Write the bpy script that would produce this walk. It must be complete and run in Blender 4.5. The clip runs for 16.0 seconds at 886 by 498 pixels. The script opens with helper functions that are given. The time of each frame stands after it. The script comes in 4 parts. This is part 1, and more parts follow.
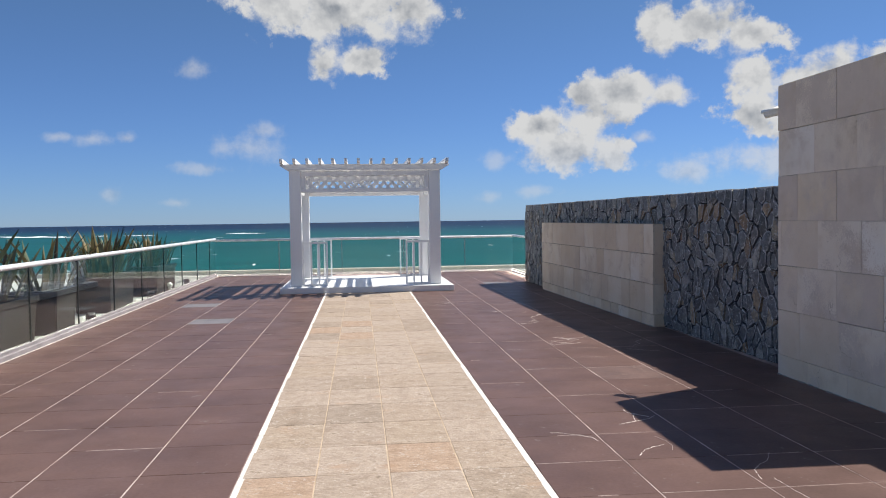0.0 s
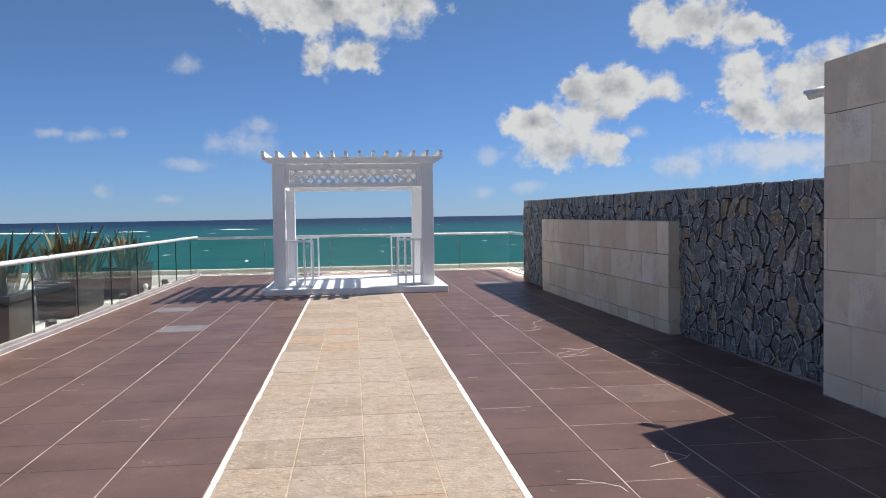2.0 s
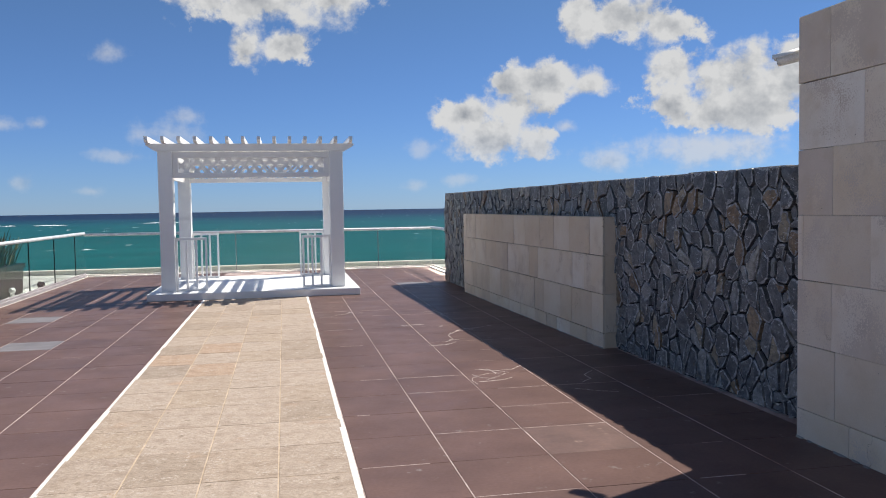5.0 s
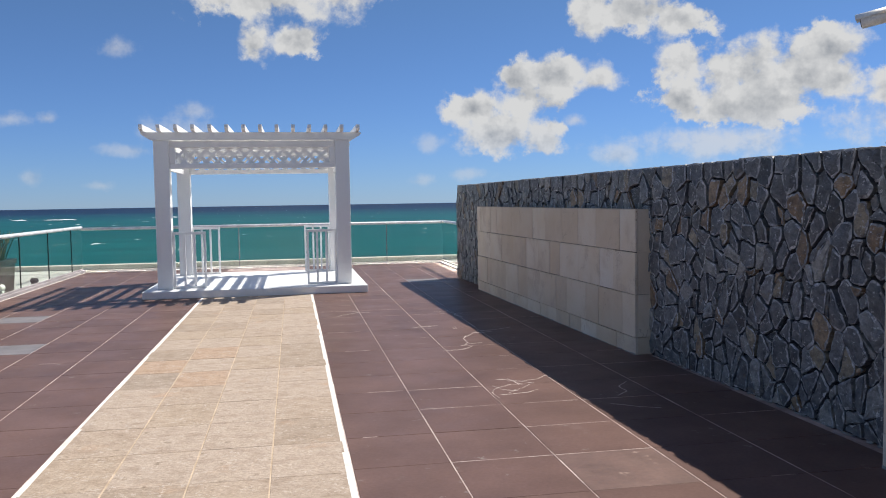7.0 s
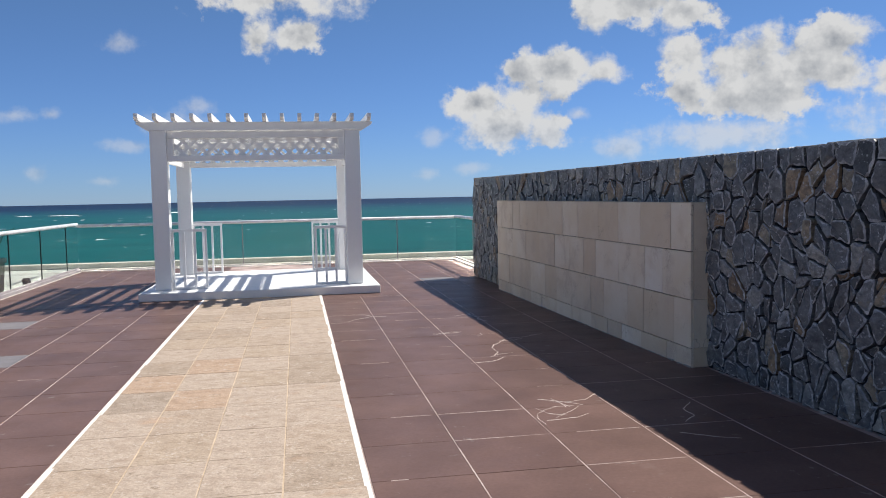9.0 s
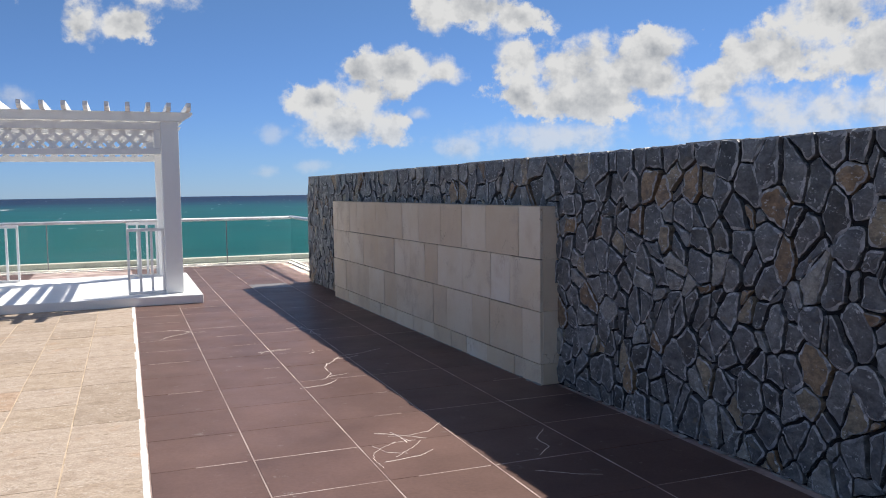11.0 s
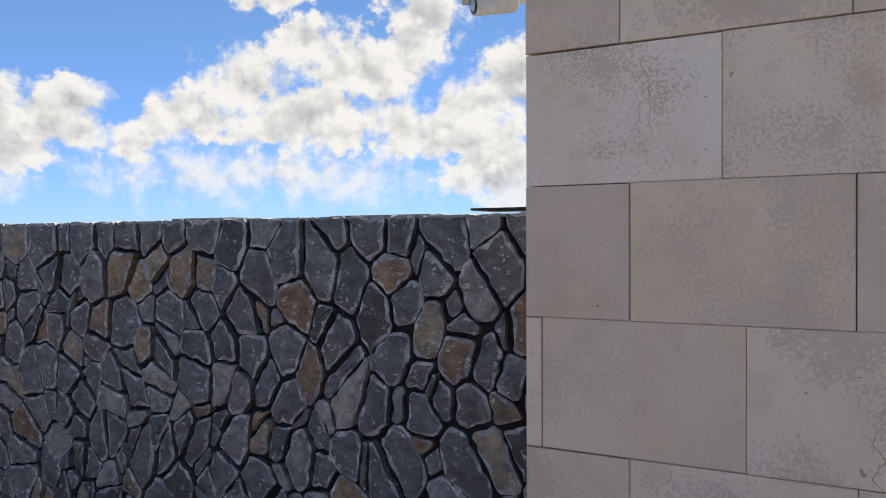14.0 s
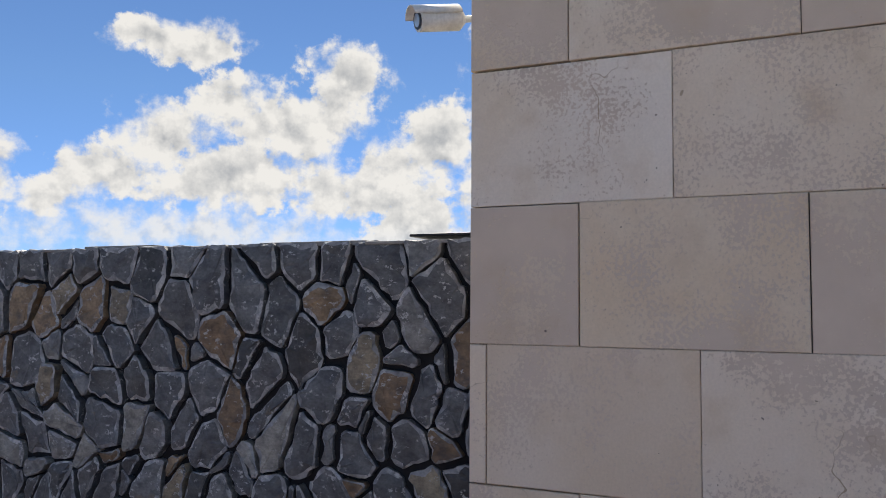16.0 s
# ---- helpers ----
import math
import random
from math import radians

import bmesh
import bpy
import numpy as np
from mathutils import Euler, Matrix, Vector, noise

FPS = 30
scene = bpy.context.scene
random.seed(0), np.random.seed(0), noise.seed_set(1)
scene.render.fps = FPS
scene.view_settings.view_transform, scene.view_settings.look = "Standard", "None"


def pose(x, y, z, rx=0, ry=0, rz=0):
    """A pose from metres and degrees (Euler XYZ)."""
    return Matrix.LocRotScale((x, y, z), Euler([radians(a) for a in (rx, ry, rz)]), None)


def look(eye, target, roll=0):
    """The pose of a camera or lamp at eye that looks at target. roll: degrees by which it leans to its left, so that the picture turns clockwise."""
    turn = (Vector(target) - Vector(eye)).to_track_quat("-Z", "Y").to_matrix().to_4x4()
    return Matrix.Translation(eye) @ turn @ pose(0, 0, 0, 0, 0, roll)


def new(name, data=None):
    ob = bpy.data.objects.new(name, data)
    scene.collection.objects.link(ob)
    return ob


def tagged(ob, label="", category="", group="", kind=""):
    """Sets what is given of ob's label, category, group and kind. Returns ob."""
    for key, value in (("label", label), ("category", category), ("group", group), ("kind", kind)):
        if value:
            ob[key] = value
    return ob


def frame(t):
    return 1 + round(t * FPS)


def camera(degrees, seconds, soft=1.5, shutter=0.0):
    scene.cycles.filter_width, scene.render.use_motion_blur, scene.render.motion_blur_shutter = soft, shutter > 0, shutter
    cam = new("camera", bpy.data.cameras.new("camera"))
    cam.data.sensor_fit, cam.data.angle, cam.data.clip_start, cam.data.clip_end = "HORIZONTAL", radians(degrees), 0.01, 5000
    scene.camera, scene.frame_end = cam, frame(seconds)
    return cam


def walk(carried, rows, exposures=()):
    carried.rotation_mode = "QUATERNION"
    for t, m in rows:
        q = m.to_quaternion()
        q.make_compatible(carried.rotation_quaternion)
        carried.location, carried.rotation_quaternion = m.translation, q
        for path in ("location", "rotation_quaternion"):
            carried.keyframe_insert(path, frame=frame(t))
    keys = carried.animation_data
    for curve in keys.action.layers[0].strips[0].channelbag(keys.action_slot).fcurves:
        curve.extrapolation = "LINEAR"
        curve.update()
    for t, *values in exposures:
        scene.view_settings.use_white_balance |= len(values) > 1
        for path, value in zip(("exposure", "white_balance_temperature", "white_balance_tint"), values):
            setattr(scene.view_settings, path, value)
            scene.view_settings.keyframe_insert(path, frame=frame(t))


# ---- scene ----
cam = camera(56.7, 16.0, soft=1.0)
PATH = [
    (0, (0.019, 0.095, 1.498), (0.22, 2.084, 1.424), -0.8),
    (0.5, (0.147, 0.399, 1.532), (0.354, 2.387, 1.454), -1.0),
    (1, (0.216, 0.646, 1.515), (0.423, 2.633, 1.434), -0.8),
    (1.5, (0.142, 0.886, 1.539), (0.356, 2.873, 1.457), -0.8),
    (2, (0.13, 1.149, 1.516), (0.346, 3.136, 1.431), -0.9),
    (2.5, (0.224, 1.412, 1.541), (0.442, 3.399, 1.457), -1.0),
    (3, (0.315, 1.663, 1.521), (0.553, 3.647, 1.432), -1.0),
    (3.5, (0.375, 1.955, 1.529), (0.677, 3.93, 1.438), -0.8),
    (4, (0.472, 2.209, 1.502), (0.839, 4.172, 1.403), -0.9),
    (4.2, (0.553, 2.304, 1.522), (0.932, 4.265, 1.422), -0.9),
    (6.5, (0.727, 3.269, 1.529), (1.098, 5.231, 1.414), -1.0),
    (7, (0.756, 3.476, 1.497), (1.114, 5.44, 1.379), -0.9),
    (7.5, (0.689, 3.726, 1.505), (1.038, 5.691, 1.379), -0.7),
    (8, (0.672, 3.947, 1.489), (1.01, 5.914, 1.358), -1.1),
    (10.5, (0.903, 5.032, 1.512), (1.371, 6.971, 1.377), -1.2),
    (11, (0.986, 5.185, 1.518), (1.703, 7.047, 1.376), -0.8),
    (11.4, (1.054, 5.366, 1.518), (2.081, 7.076, 1.372), -0.5),
    (11.5, (1.075, 5.406, 1.518), (2.17, 7.074, 1.379), -0.2),
    (12, (1.134, 5.609, 1.556), (2.51, 7.054, 1.423), -0.0),
    (12.5, (1.273, 5.788, 1.571), (2.782, 7.094, 1.454), 0.0),
    (13, (1.407, 5.955, 1.612), (2.972, 7.195, 1.509), 0.1),
    (13.5, (1.469, 6.158, 1.633), (3.11, 7.298, 1.556), -0.1),
    (14, (1.508, 6.307, 1.673), (3.235, 7.316, 1.655), -0.2),
    (14.5, (1.558, 6.357, 1.69), (3.337, 7.27, 1.733), -0.4),
    (15, (1.607, 6.349, 1.669), (3.394, 7.246, 1.728), -0.4),
    (15.5, (1.614, 6.369, 1.614), (3.402, 7.264, 1.657), -0.8),
    (16, (1.605, 6.429, 1.557), (3.416, 7.266, 1.687), 0.4),
]
walk(cam, [(t, look(eye, target, roll)) for t, eye, target, roll in PATH], exposures=[(0, 0.35, 6550, 10), (10.5, 0.38, 6560, 10), (11.0, 0.46, 6600, 10), (11.5, 0.74, 6700, 10), (12.0, 1.0, 6850, 10), (12.5, 1.04, 6950, 10), (13.0, 0.97, 6950, 10), (14.0, 0.78, 6950, 10), (14.5, 0.68, 6950, 10), (16.0, 0.68, 6950, 10)])

# ---- world, sun ----
SUN_DIR = Vector((0.694, 0.336, 1.0))            # towards the sun
sun_data = bpy.data.lights.new("sun", "SUN")
sun_data.energy, sun_data.angle, sun_data.color = 5.0, radians(0.53), (1.0, 0.95, 0.88)
sun = new("sun", sun_data)
sun.matrix_world = look(SUN_DIR * 20, (0, 0, 0))

SKY_STRENGTH = 0.06
CLOUD_LIGHT, CLOUD_SHADE = (8.9, 8.95, 8.9), (3.7, 4.0, 4.45)
# cumulus clouds: bearing and height in degrees, half width and half height in degrees
CLOUDS_HIGH = [(-1.1, 14.4, 5.4, 2.1), (3.5, 14.1, 1.8, 1.6), (-4.9, 14.9, 2.7, 1.4), (-2.2, 10.6, 1.1, 1.1), (0.3, 10.9, 1.7, 1.0)]
CLOUDS_MID = [(18.3, 8.5, 2.8, 1.1), (21.1, 8.1, 1.4, 0.7), (15.5, 8.1, 1.4, 1.0), (12.6, 6.2, 1.7, 1.3), (14.5, 4.6, 2.7, 1.4), (17.0, 4.5, 1.4, 1.4),
              (16.2, 6.6, 1.9, 1.5), (20.6, 12.5, 1.2, 1.5), (23.8, 12.3, 2.1, 1.3), (26.4, 11.5, 2.0, 1.0)]
CLOUDS_EAST = [(26.8, 8.6, 1.5, 1.4), (30.4, 8.2, 3.4, 1.6), (33.6, 7.7, 2.6, 1.7), (35.5, 9.1, 1.6, 1.3), (36.1, 7.1, 1.7, 1.4), (30.8, 6.2, 4.9, 1.5), (26.9, 6.5, 1.6, 1.5)]
CLOUDS_SUNWARD = [(50.3, 13.3, 2.1, 1.9), (46.4, 10.7, 3.0, 2.1), (42.6, 8.3, 3.0, 1.5), (39.4, 6.6, 2.0, 1.3), (54.3, 11.9, 3.3, 2.2), (58.4, 15.0, 2.5, 2.3),
                  (57.0, 12.6, 2.6, 2.0), (62.0, 9.2, 3.0, 2.0), (65.1, 11.0, 2.4, 2.7), (51.0, 8.4, 6.6, 2.3), (60.0, 7.6, 5.9, 1.7), (63.5, 5.0, 4.3, 2.3), (71.4, 10.5, 4.6, 5.6), (48.0, 16.9, 3.0, 1.3), (45.5, 17.2, 2.2, 1.0)]
# thin torn cloud
WISPS = [(-17.1, 5.4, 1.1, 0.5), (-19.1, 5.5, 0.8, 0.3), (-15.1, 5.5, 0.6, 0.4), (-10.9, 10.0, 1.0, 0.6), (-7.4, 5.0, 2.2, 0.9), (-10.4, 3.5, 2.0, 0.4), (-6.3, 6.1, 1.5, 0.6),
         (-16.2, 1.8, 0.8, 0.5), (-12.2, 1.3, 0.7, 0.3), (9.6, 4.0, 1.0, 0.8), (9.0, 1.4, 0.8, 0.4), (12.3, 1.8, 1.2, 0.4), (19.6, 5.3, 0.9, 0.4), (22.3, 2.9, 1.4, 0.7), (28.9, 3.6, 5.0, 1.2), (48.0, 4.6, 13.0, 2.1)]


def build_world():
    world = bpy.data.worlds.new("world")
    scene.world = world
    world.use_nodes = True
    nt = world.node_tree
    nt.nodes.clear()
    N, L = nt.nodes.new, nt.links.new

    def math_node(op, a, b=None, c=None):
        n = N("ShaderNodeMath")
        n.operation = op
        for i, v in enumerate((a, b, c)):
            if v is None:
                continue
            if isinstance(v, (int, float)):
                n.inputs[i].default_value = v
            else:
                L(v, n.inputs[i])
        return n.outputs[0]

    def vec_node(op, a, b):
        n = N("ShaderNodeVectorMath")
        n.operation = op
        L(a, n.inputs[0])
        if b is not None:
            n.inputs[1].default_value = b
        return n.outputs["Value"] if op == "LENGTH" else n.outputs[0]

    sky = N("ShaderNodeTexSky")
    sky.sky_type, sky.sun_disc = "NISHITA", False
    sky.sun_elevation, sky.sun_rotation = radians(52.4), radians(64.2)
    sky.altitude, sky.air_density, sky.dust_density, sky.ozone_density = 1500, 1.0, 0.0, 3.5
    co = N("ShaderNodeTexCoord")
    sep = N("ShaderNodeSeparateXYZ")
    L(co.outputs["Generated"], sep.inputs[0])
    az = math_node("DEGREES", math_node("ARCTAN2", sep.outputs[0], sep.outputs[1]))
    el = math_node("DEGREES", math_node("ARCSINE", sep.outputs[2]))
    comb = N("ShaderNodeCombineXYZ")
    L(az, comb.inputs[0])
    L(el, comb.inputs[1])
    p = comb.outputs[0]

    def fbm(scale, detail, offset, rough=0.58):
        mp = N("ShaderNodeVectorMath")
        mp.operation = "ADD"
        L(p, mp.inputs[0])
        mp.inputs[1].default_value = offset
        n = N("ShaderNodeTexNoise")
        n.inputs["Scale"].default_value, n.inputs["Detail"].default_value, n.inputs["Roughness"].default_value = scale, detail, rough
        L(mp.outputs[0], n.inputs["Vector"])
        return n.outputs["Fac"]

    def puffs(offset):
        """Rounded billows at several sizes."""
        wob = N("ShaderNodeTexNoise")
        wob.inputs["Scale"].default_value, wob.inputs["Detail"].default_value = 0.9, 3
        mp = N("ShaderNodeVectorMath")
        mp.operation = "ADD"
        L(p, mp.inputs[0])
        mp.inputs[1].default_value = offset
        L(mp.outputs[0], wob.inputs["Vector"])
        sh = N("ShaderNodeVectorMath")
        sh.operation = "MULTIPLY_ADD"
        L(wob.outputs["Color"], sh.inputs[0])
        sh.inputs[1].default_value = (0.9, 0.9, 0)
        L(mp.outputs[0], sh.inputs[2])
        v = N("ShaderNodeTexVoronoi")
        v.voronoi_dimensions = "2D"
        v.normalize = True
        v.inputs["Scale"].default_value, v.inputs["Detail"].default_value = 0.62, 3.0
        v.inputs["Roughness"].default_value, v.inputs["Lacunarity"].default_value = 0.55, 2.3
        L(sh.outputs[0], v.inputs["Vector"])
        return math_node("SUBTRACT", 0.45, v.outputs["Distance"])

    def nearness(blobs, k):
        near = None
        for a, e, w, h in blobs:
            m = N("ShaderNodeVectorMath")
            m.operation = "MULTIPLY_ADD"
            L(p, m.inputs[0])
            sx, sy = 1 / (1.25 * w), 1 / (1.25 * h)
            m.inputs[1].default_value, m.inputs[2].default_value = (sx, sy, 0), (-a * sx, -e * sy, 0)
            d = vec_node("LENGTH", m.outputs[0], None)
            near = d if near is None else math_node("SMOOTH_MIN", near, d, k)
        return near

    def span(v, lo, hi, a=0.0, b=1.0):
        m = N("ShaderNodeMapRange")
        m.interpolation_type = "SMOOTHSTEP"
        m.inputs[1].default_value, m.inputs[2].default_value, m.inputs[3].default_value, m.inputs[4].default_value = lo, hi, a, b
        L(v, m.inputs[0])
        return m.outputs[0]

    big = fbm(0.45, 9, (0, 0, 0), 0.6)
    soft = fbm(0.30, 4, (7, 3, 0), 0.55)
    puff = puffs((0, 0, 0))
    body = math_node("SUBTRACT", 1.06, nearness(CLOUDS_HIGH + CLOUDS_MID + CLOUDS_EAST + CLOUDS_SUNWARD, 0.3))
    dens = math_node("MULTIPLY_ADD", math_node("SUBTRACT", big, 0.5), 2.6, math_node("MULTIPLY_ADD", puff, 0.45, body))
    # scattered clouds added over the unseen rest of the sky to raise ambient light
    away = N("ShaderNodeMapRange")
    away.inputs[1].default_value, away.inputs[2].default_value = 60, 85
    L(math_node("ABSOLUTE", math_node("SUBTRACT", az, 20)), away.inputs[0])
    high = N("ShaderNodeMapRange")
    high.inputs[1].default_value, high.inputs[2].default_value = 24, 34
    L(el, high.inputs[0])
    field = N("ShaderNodeTexNoise")
    field.inputs["Scale"].default_value, field.inputs["Detail"].default_value = 3.2, 8
    L(co.outputs["Generated"], field.inputs["Vector"])
    rest = math_node("ADD", math_node("MULTIPLY", math_node("SUBTRACT", field.outputs["Fac"], 0.525), 5.0),
                     math_node("MULTIPLY", math_node("SUBTRACT", math_node("MAXIMUM", away.outputs[0], high.outputs[0]), 1.0), 9.0))
    dens = math_node("MAXIMUM", dens, rest)
    mr = N("ShaderNodeMapRange")
    mr.interpolation_type = "SMOOTHSTEP"
    mr.inputs[1].default_value = 0.0
    L(span(soft, 0.38, 0.62, 0.35, 0.80), mr.inputs[2])
    L(dens, mr.inputs[0])
    thin = math_node("MULTIPLY_ADD", math_node("SUBTRACT", big, 0.5), 3.2, math_node("SUBTRACT", 0.92, nearness(WISPS, 0.2)))
    cover = math_node("MAXIMUM", mr.outputs[0], math_node("MULTIPLY", span(thin, -0.2, 1.0), span(az, 5.0, 40.0, 0.45, 0.9)))
    cover = math_node("MULTIPLY", cover, span(el, 0.0, 6.0, 0.65, 0.97))
    # shading: billows lit from above and from the east, grey where the cloud is thick
    relief = math_node("ADD", math_node("MULTIPLY", math_node("SUBTRACT", puff, puffs((0.15, 0.35, 0))), 0.35),
                       math_node("MULTIPLY", math_node("SUBTRACT", fbm(0.45, 4, (0, 0, 0), 0.6), fbm(0.45, 4, (0.5, 0.9, 0), 0.6)), 1.9))
    core = math_node("MULTIPLY", span(math_node("MULTIPLY_ADD", math_node("SUBTRACT", big, 0.5), 1.2, body), 0.2, 1.1), span(soft, 0.40, 0.58, 1.0, 0.15))
    cl = math_node("SUBTRACT", math_node("ADD", relief, 0.93), math_node("MULTIPLY", core, 0.60))
    cl = math_node("MINIMUM", math_node("MAXIMUM", cl, 0.0), 1.0)
    cm = N("ShaderNodeMix")
    cm.data_type = "RGBA"
    L(cl, cm.inputs[0])
    cm.inputs[6].default_value, cm.inputs[7].default_value = (*CLOUD_SHADE, 1), (*CLOUD_LIGHT, 1)
    mix = N("ShaderNodeMix")
    mix.data_type = "RGBA"
    L(cover, mix.inputs[0])
    tint = N("ShaderNodeMix")
    tint.data_type, tint.blend_type = "RGBA", "MULTIPLY"
    tint.inputs[0].default_value = 1.0
    L(sky.outputs[0], tint.inputs[6])
    haze = N("ShaderNodeMapRange")
    haze.inputs[1].default_value, haze.inputs[2].default_value = 0, 14
    L(el, haze.inputs[0])
    hz = N("ShaderNodeMix")
    hz.data_type = "RGBA"
    L(haze.outputs[0], hz.inputs[0])
    hz.inputs[6].default_value, hz.inputs[7].default_value = (0.52, 0.76, 1.32, 1), (0.74, 0.93, 1.16, 1)
    L(hz.outputs[2], tint.inputs[7])
    L(tint.outputs[2], mix.inputs[6])
    L(cm.outputs[2], mix.inputs[7])
    bg = N("ShaderNodeBackground")
    bg.inputs[1].default_value = SKY_STRENGTH
    L(mix.outputs[2], bg.inputs[0])
    out = N("ShaderNodeOutputWorld")
    L(bg.outputs[0], out.inputs[0])


build_world()


# ---- materials ----
def material(name, base, dark=None, light=None, scale=3.0, fine=60.0, rough=0.6, bump=0.2, bump_scale=None, random_tint=None, stain=None,
             metallic=0.0, specular=0.4, stretch=(1, 1, 1), wear=None, grainy=1.0, patch=None):
    """Base colour varied by a coarse and a fine noise; random_tint: colours chosen per object; stain: (colour, threshold, scale); wear: the same, fine flaking."""
    m = bpy.data.materials.new(name)
    m.use_nodes = True
    nt = m.node_tree
    N, L = nt.nodes.new, nt.links.new
    bsdf = nt.nodes["Principled BSDF"]
    geo = N("ShaderNodeNewGeometry")
    vm = N("ShaderNodeVectorMath")
    vm.operation = "MULTIPLY"
    L(geo.outputs["Position"], vm.inputs[0])
    vm.inputs[1].default_value = stretch

    def tex(s, detail=5.0, rough_n=0.6):
        n = N("ShaderNodeTexNoise")
        n.inputs["Scale"].default_value, n.inputs["Detail"].default_value, n.inputs["Roughness"].default_value = s, detail, rough_n
        L(vm.outputs[0], n.inputs["Vector"])
        return n.outputs["Fac"]

    def mixc(fac, a, b, blend="MIX"):
        n = N("ShaderNodeMix")
        n.data_type, n.blend_type = "RGBA", blend
        for sock, v in ((n.inputs[0], fac), (n.inputs[6], a), (n.inputs[7], b)):
            if isinstance(v, (int, float)):
                sock.default_value = v
            elif isinstance(v, tuple):
                sock.default_value = (*v, 1)
            else:
                L(v, sock)
        return n.outputs[2]

    def ramp(v, lo, hi):
        n = N("ShaderNodeMapRange")
        n.inputs[1].default_value, n.inputs[2].default_value = lo, hi
        L(v, n.inputs[0])
        return n.outputs[0]

    dark = dark or tuple(c * 0.78 for c in base)
    light = light or tuple(min(1, c * 1.18) for c in base)
    col = base
    if random_tint:
        info = N("ShaderNodeObjectInfo")
        cr = N("ShaderNodeValToRGB")
        cr.color_ramp.interpolation = "CONSTANT"
        els = cr.color_ramp.elements
        for i, c in enumerate(random_tint):
            e = els[i] if i < 2 else els.new(0.5)
            e.position = i / len(random_tint)
            e.color = (*c, 1)
        L(info.outputs["Random"], cr.inputs[0])
        col = cr.outputs[0]
        k = tuple(d / b for d, b in zip(dark, base))
        k2 = tuple(d / b for d, b in zip(light, base))
        col = mixc(1.0, col, mixc(ramp(tex(scale), 0.3, 0.7), k, k2), "MULTIPLY")
    else:
        col = mixc(ramp(tex(scale), 0.3, 0.7), dark, light)
    grain = ramp(tex(fine, 3), 0.25, 0.75)
    col = mixc(1.0, col, mixc(grain, (1 - 0.14 * grainy,) * 3, (1 + 0.1 * grainy,) * 3), "MULTIPLY")
    if stain:
        c, th, s = stain
        col = mixc(ramp(tex(s, 7, 0.65), th, th + 0.1), col, c)
    if patch:
        c, th, s = patch
        pf = N("ShaderNodeMath")
        pf.operation = "MULTIPLY"
        L(ramp(tex(s, 5, 0.6), th, th + 0.16), pf.inputs[0])
        pf.inputs[1].default_value = 0.6
        col = mixc(pf.outputs[0], col, c)
    if wear:
        c, th, s = wear
        both = N("ShaderNodeMath")
        both.operation = "MULTIPLY"
        L(ramp(tex(s, 6, 0.7), th, th + 0.03), both.inputs[0])
        L(ramp(tex(scale * 0.9 + 0.37, 2), 0.48, 0.6), both.inputs[1])
        col = mixc(both.outputs[0], col, c)
    if isinstance(col, tuple):
        bsdf.inputs["Base Color"].default_value = (*col, 1)
    else:
        L(col, bsdf.inputs["Base Color"])
    rn = N("ShaderNodeMapRange")
    rn.inputs[3].default_value, rn.inputs[4].default_value = max(0.03, rough - 0.12), min(1, rough + 0.12)
    L(tex(scale * 2.3), rn.inputs[0])
    L(rn.outputs[0], bsdf.inputs["Roughness"])
    bsdf.inputs["Metallic"].default_value = metallic
    bsdf.inputs["Specular IOR Level"].default_value = specular
    if bump:
        b = N("ShaderNodeBump")
        b.inputs["Strength"].default_value, b.inputs["Distance"].default_value = bump, 0.01
        L(tex(bump_scale or fine * 0.5, 6), b.inputs["Height"])
        L(b.outputs[0], bsdf.inputs["Normal"])
    return m


M_TILE = material("maroon_tile", (0.132, 0.079, 0.067), scale=1.3, fine=45, rough=0.42, bump=0.05, bump_scale=30, specular=0.10,
                  random_tint=[(0.143, 0.088, 0.074), (0.138, 0.085, 0.072), (0.149, 0.092, 0.077), (0.141, 0.088, 0.075), (0.146, 0.087, 0.072)],
                  stain=((0.179, 0.121, 0.105), 0.64, 2.2), wear=((0.226, 0.188, 0.168), 0.62, 9))
M_TILE_CRAZED = material("crazed_tile", (0.15, 0.09, 0.072), scale=4, fine=40, rough=0.5, bump=0.1, stain=((0.30, 0.21, 0.17), 0.62, 9))
M_TILE_GREY = material("grey_tile", (0.20, 0.185, 0.185), scale=3, fine=50, rough=0.5, bump=0.08)
M_GROUT = material("grout", (0.60, 0.50, 0.46), dark=(0.26, 0.17, 0.15), light=(0.66, 0.57, 0.52), scale=2.4, fine=25, rough=0.85, bump=0.2)
M_GROUT_DARK = material("dark_grout", (0.30, 0.21, 0.19), dark=(0.16, 0.10, 0.088), light=(0.62, 0.50, 0.46), scale=1.5, fine=25, rough=0.85, bump=0.2)
M_CRACK = material("crack_filler", (0.74, 0.66, 0.60), scale=5, fine=30, rough=0.85, bump=0.1)
M_WHITE_LINE = material("white_line", (0.78, 0.74, 0.68), scale=5, fine=30, rough=0.8, bump=0.2, stain=((0.50, 0.42, 0.36), 0.66, 6))
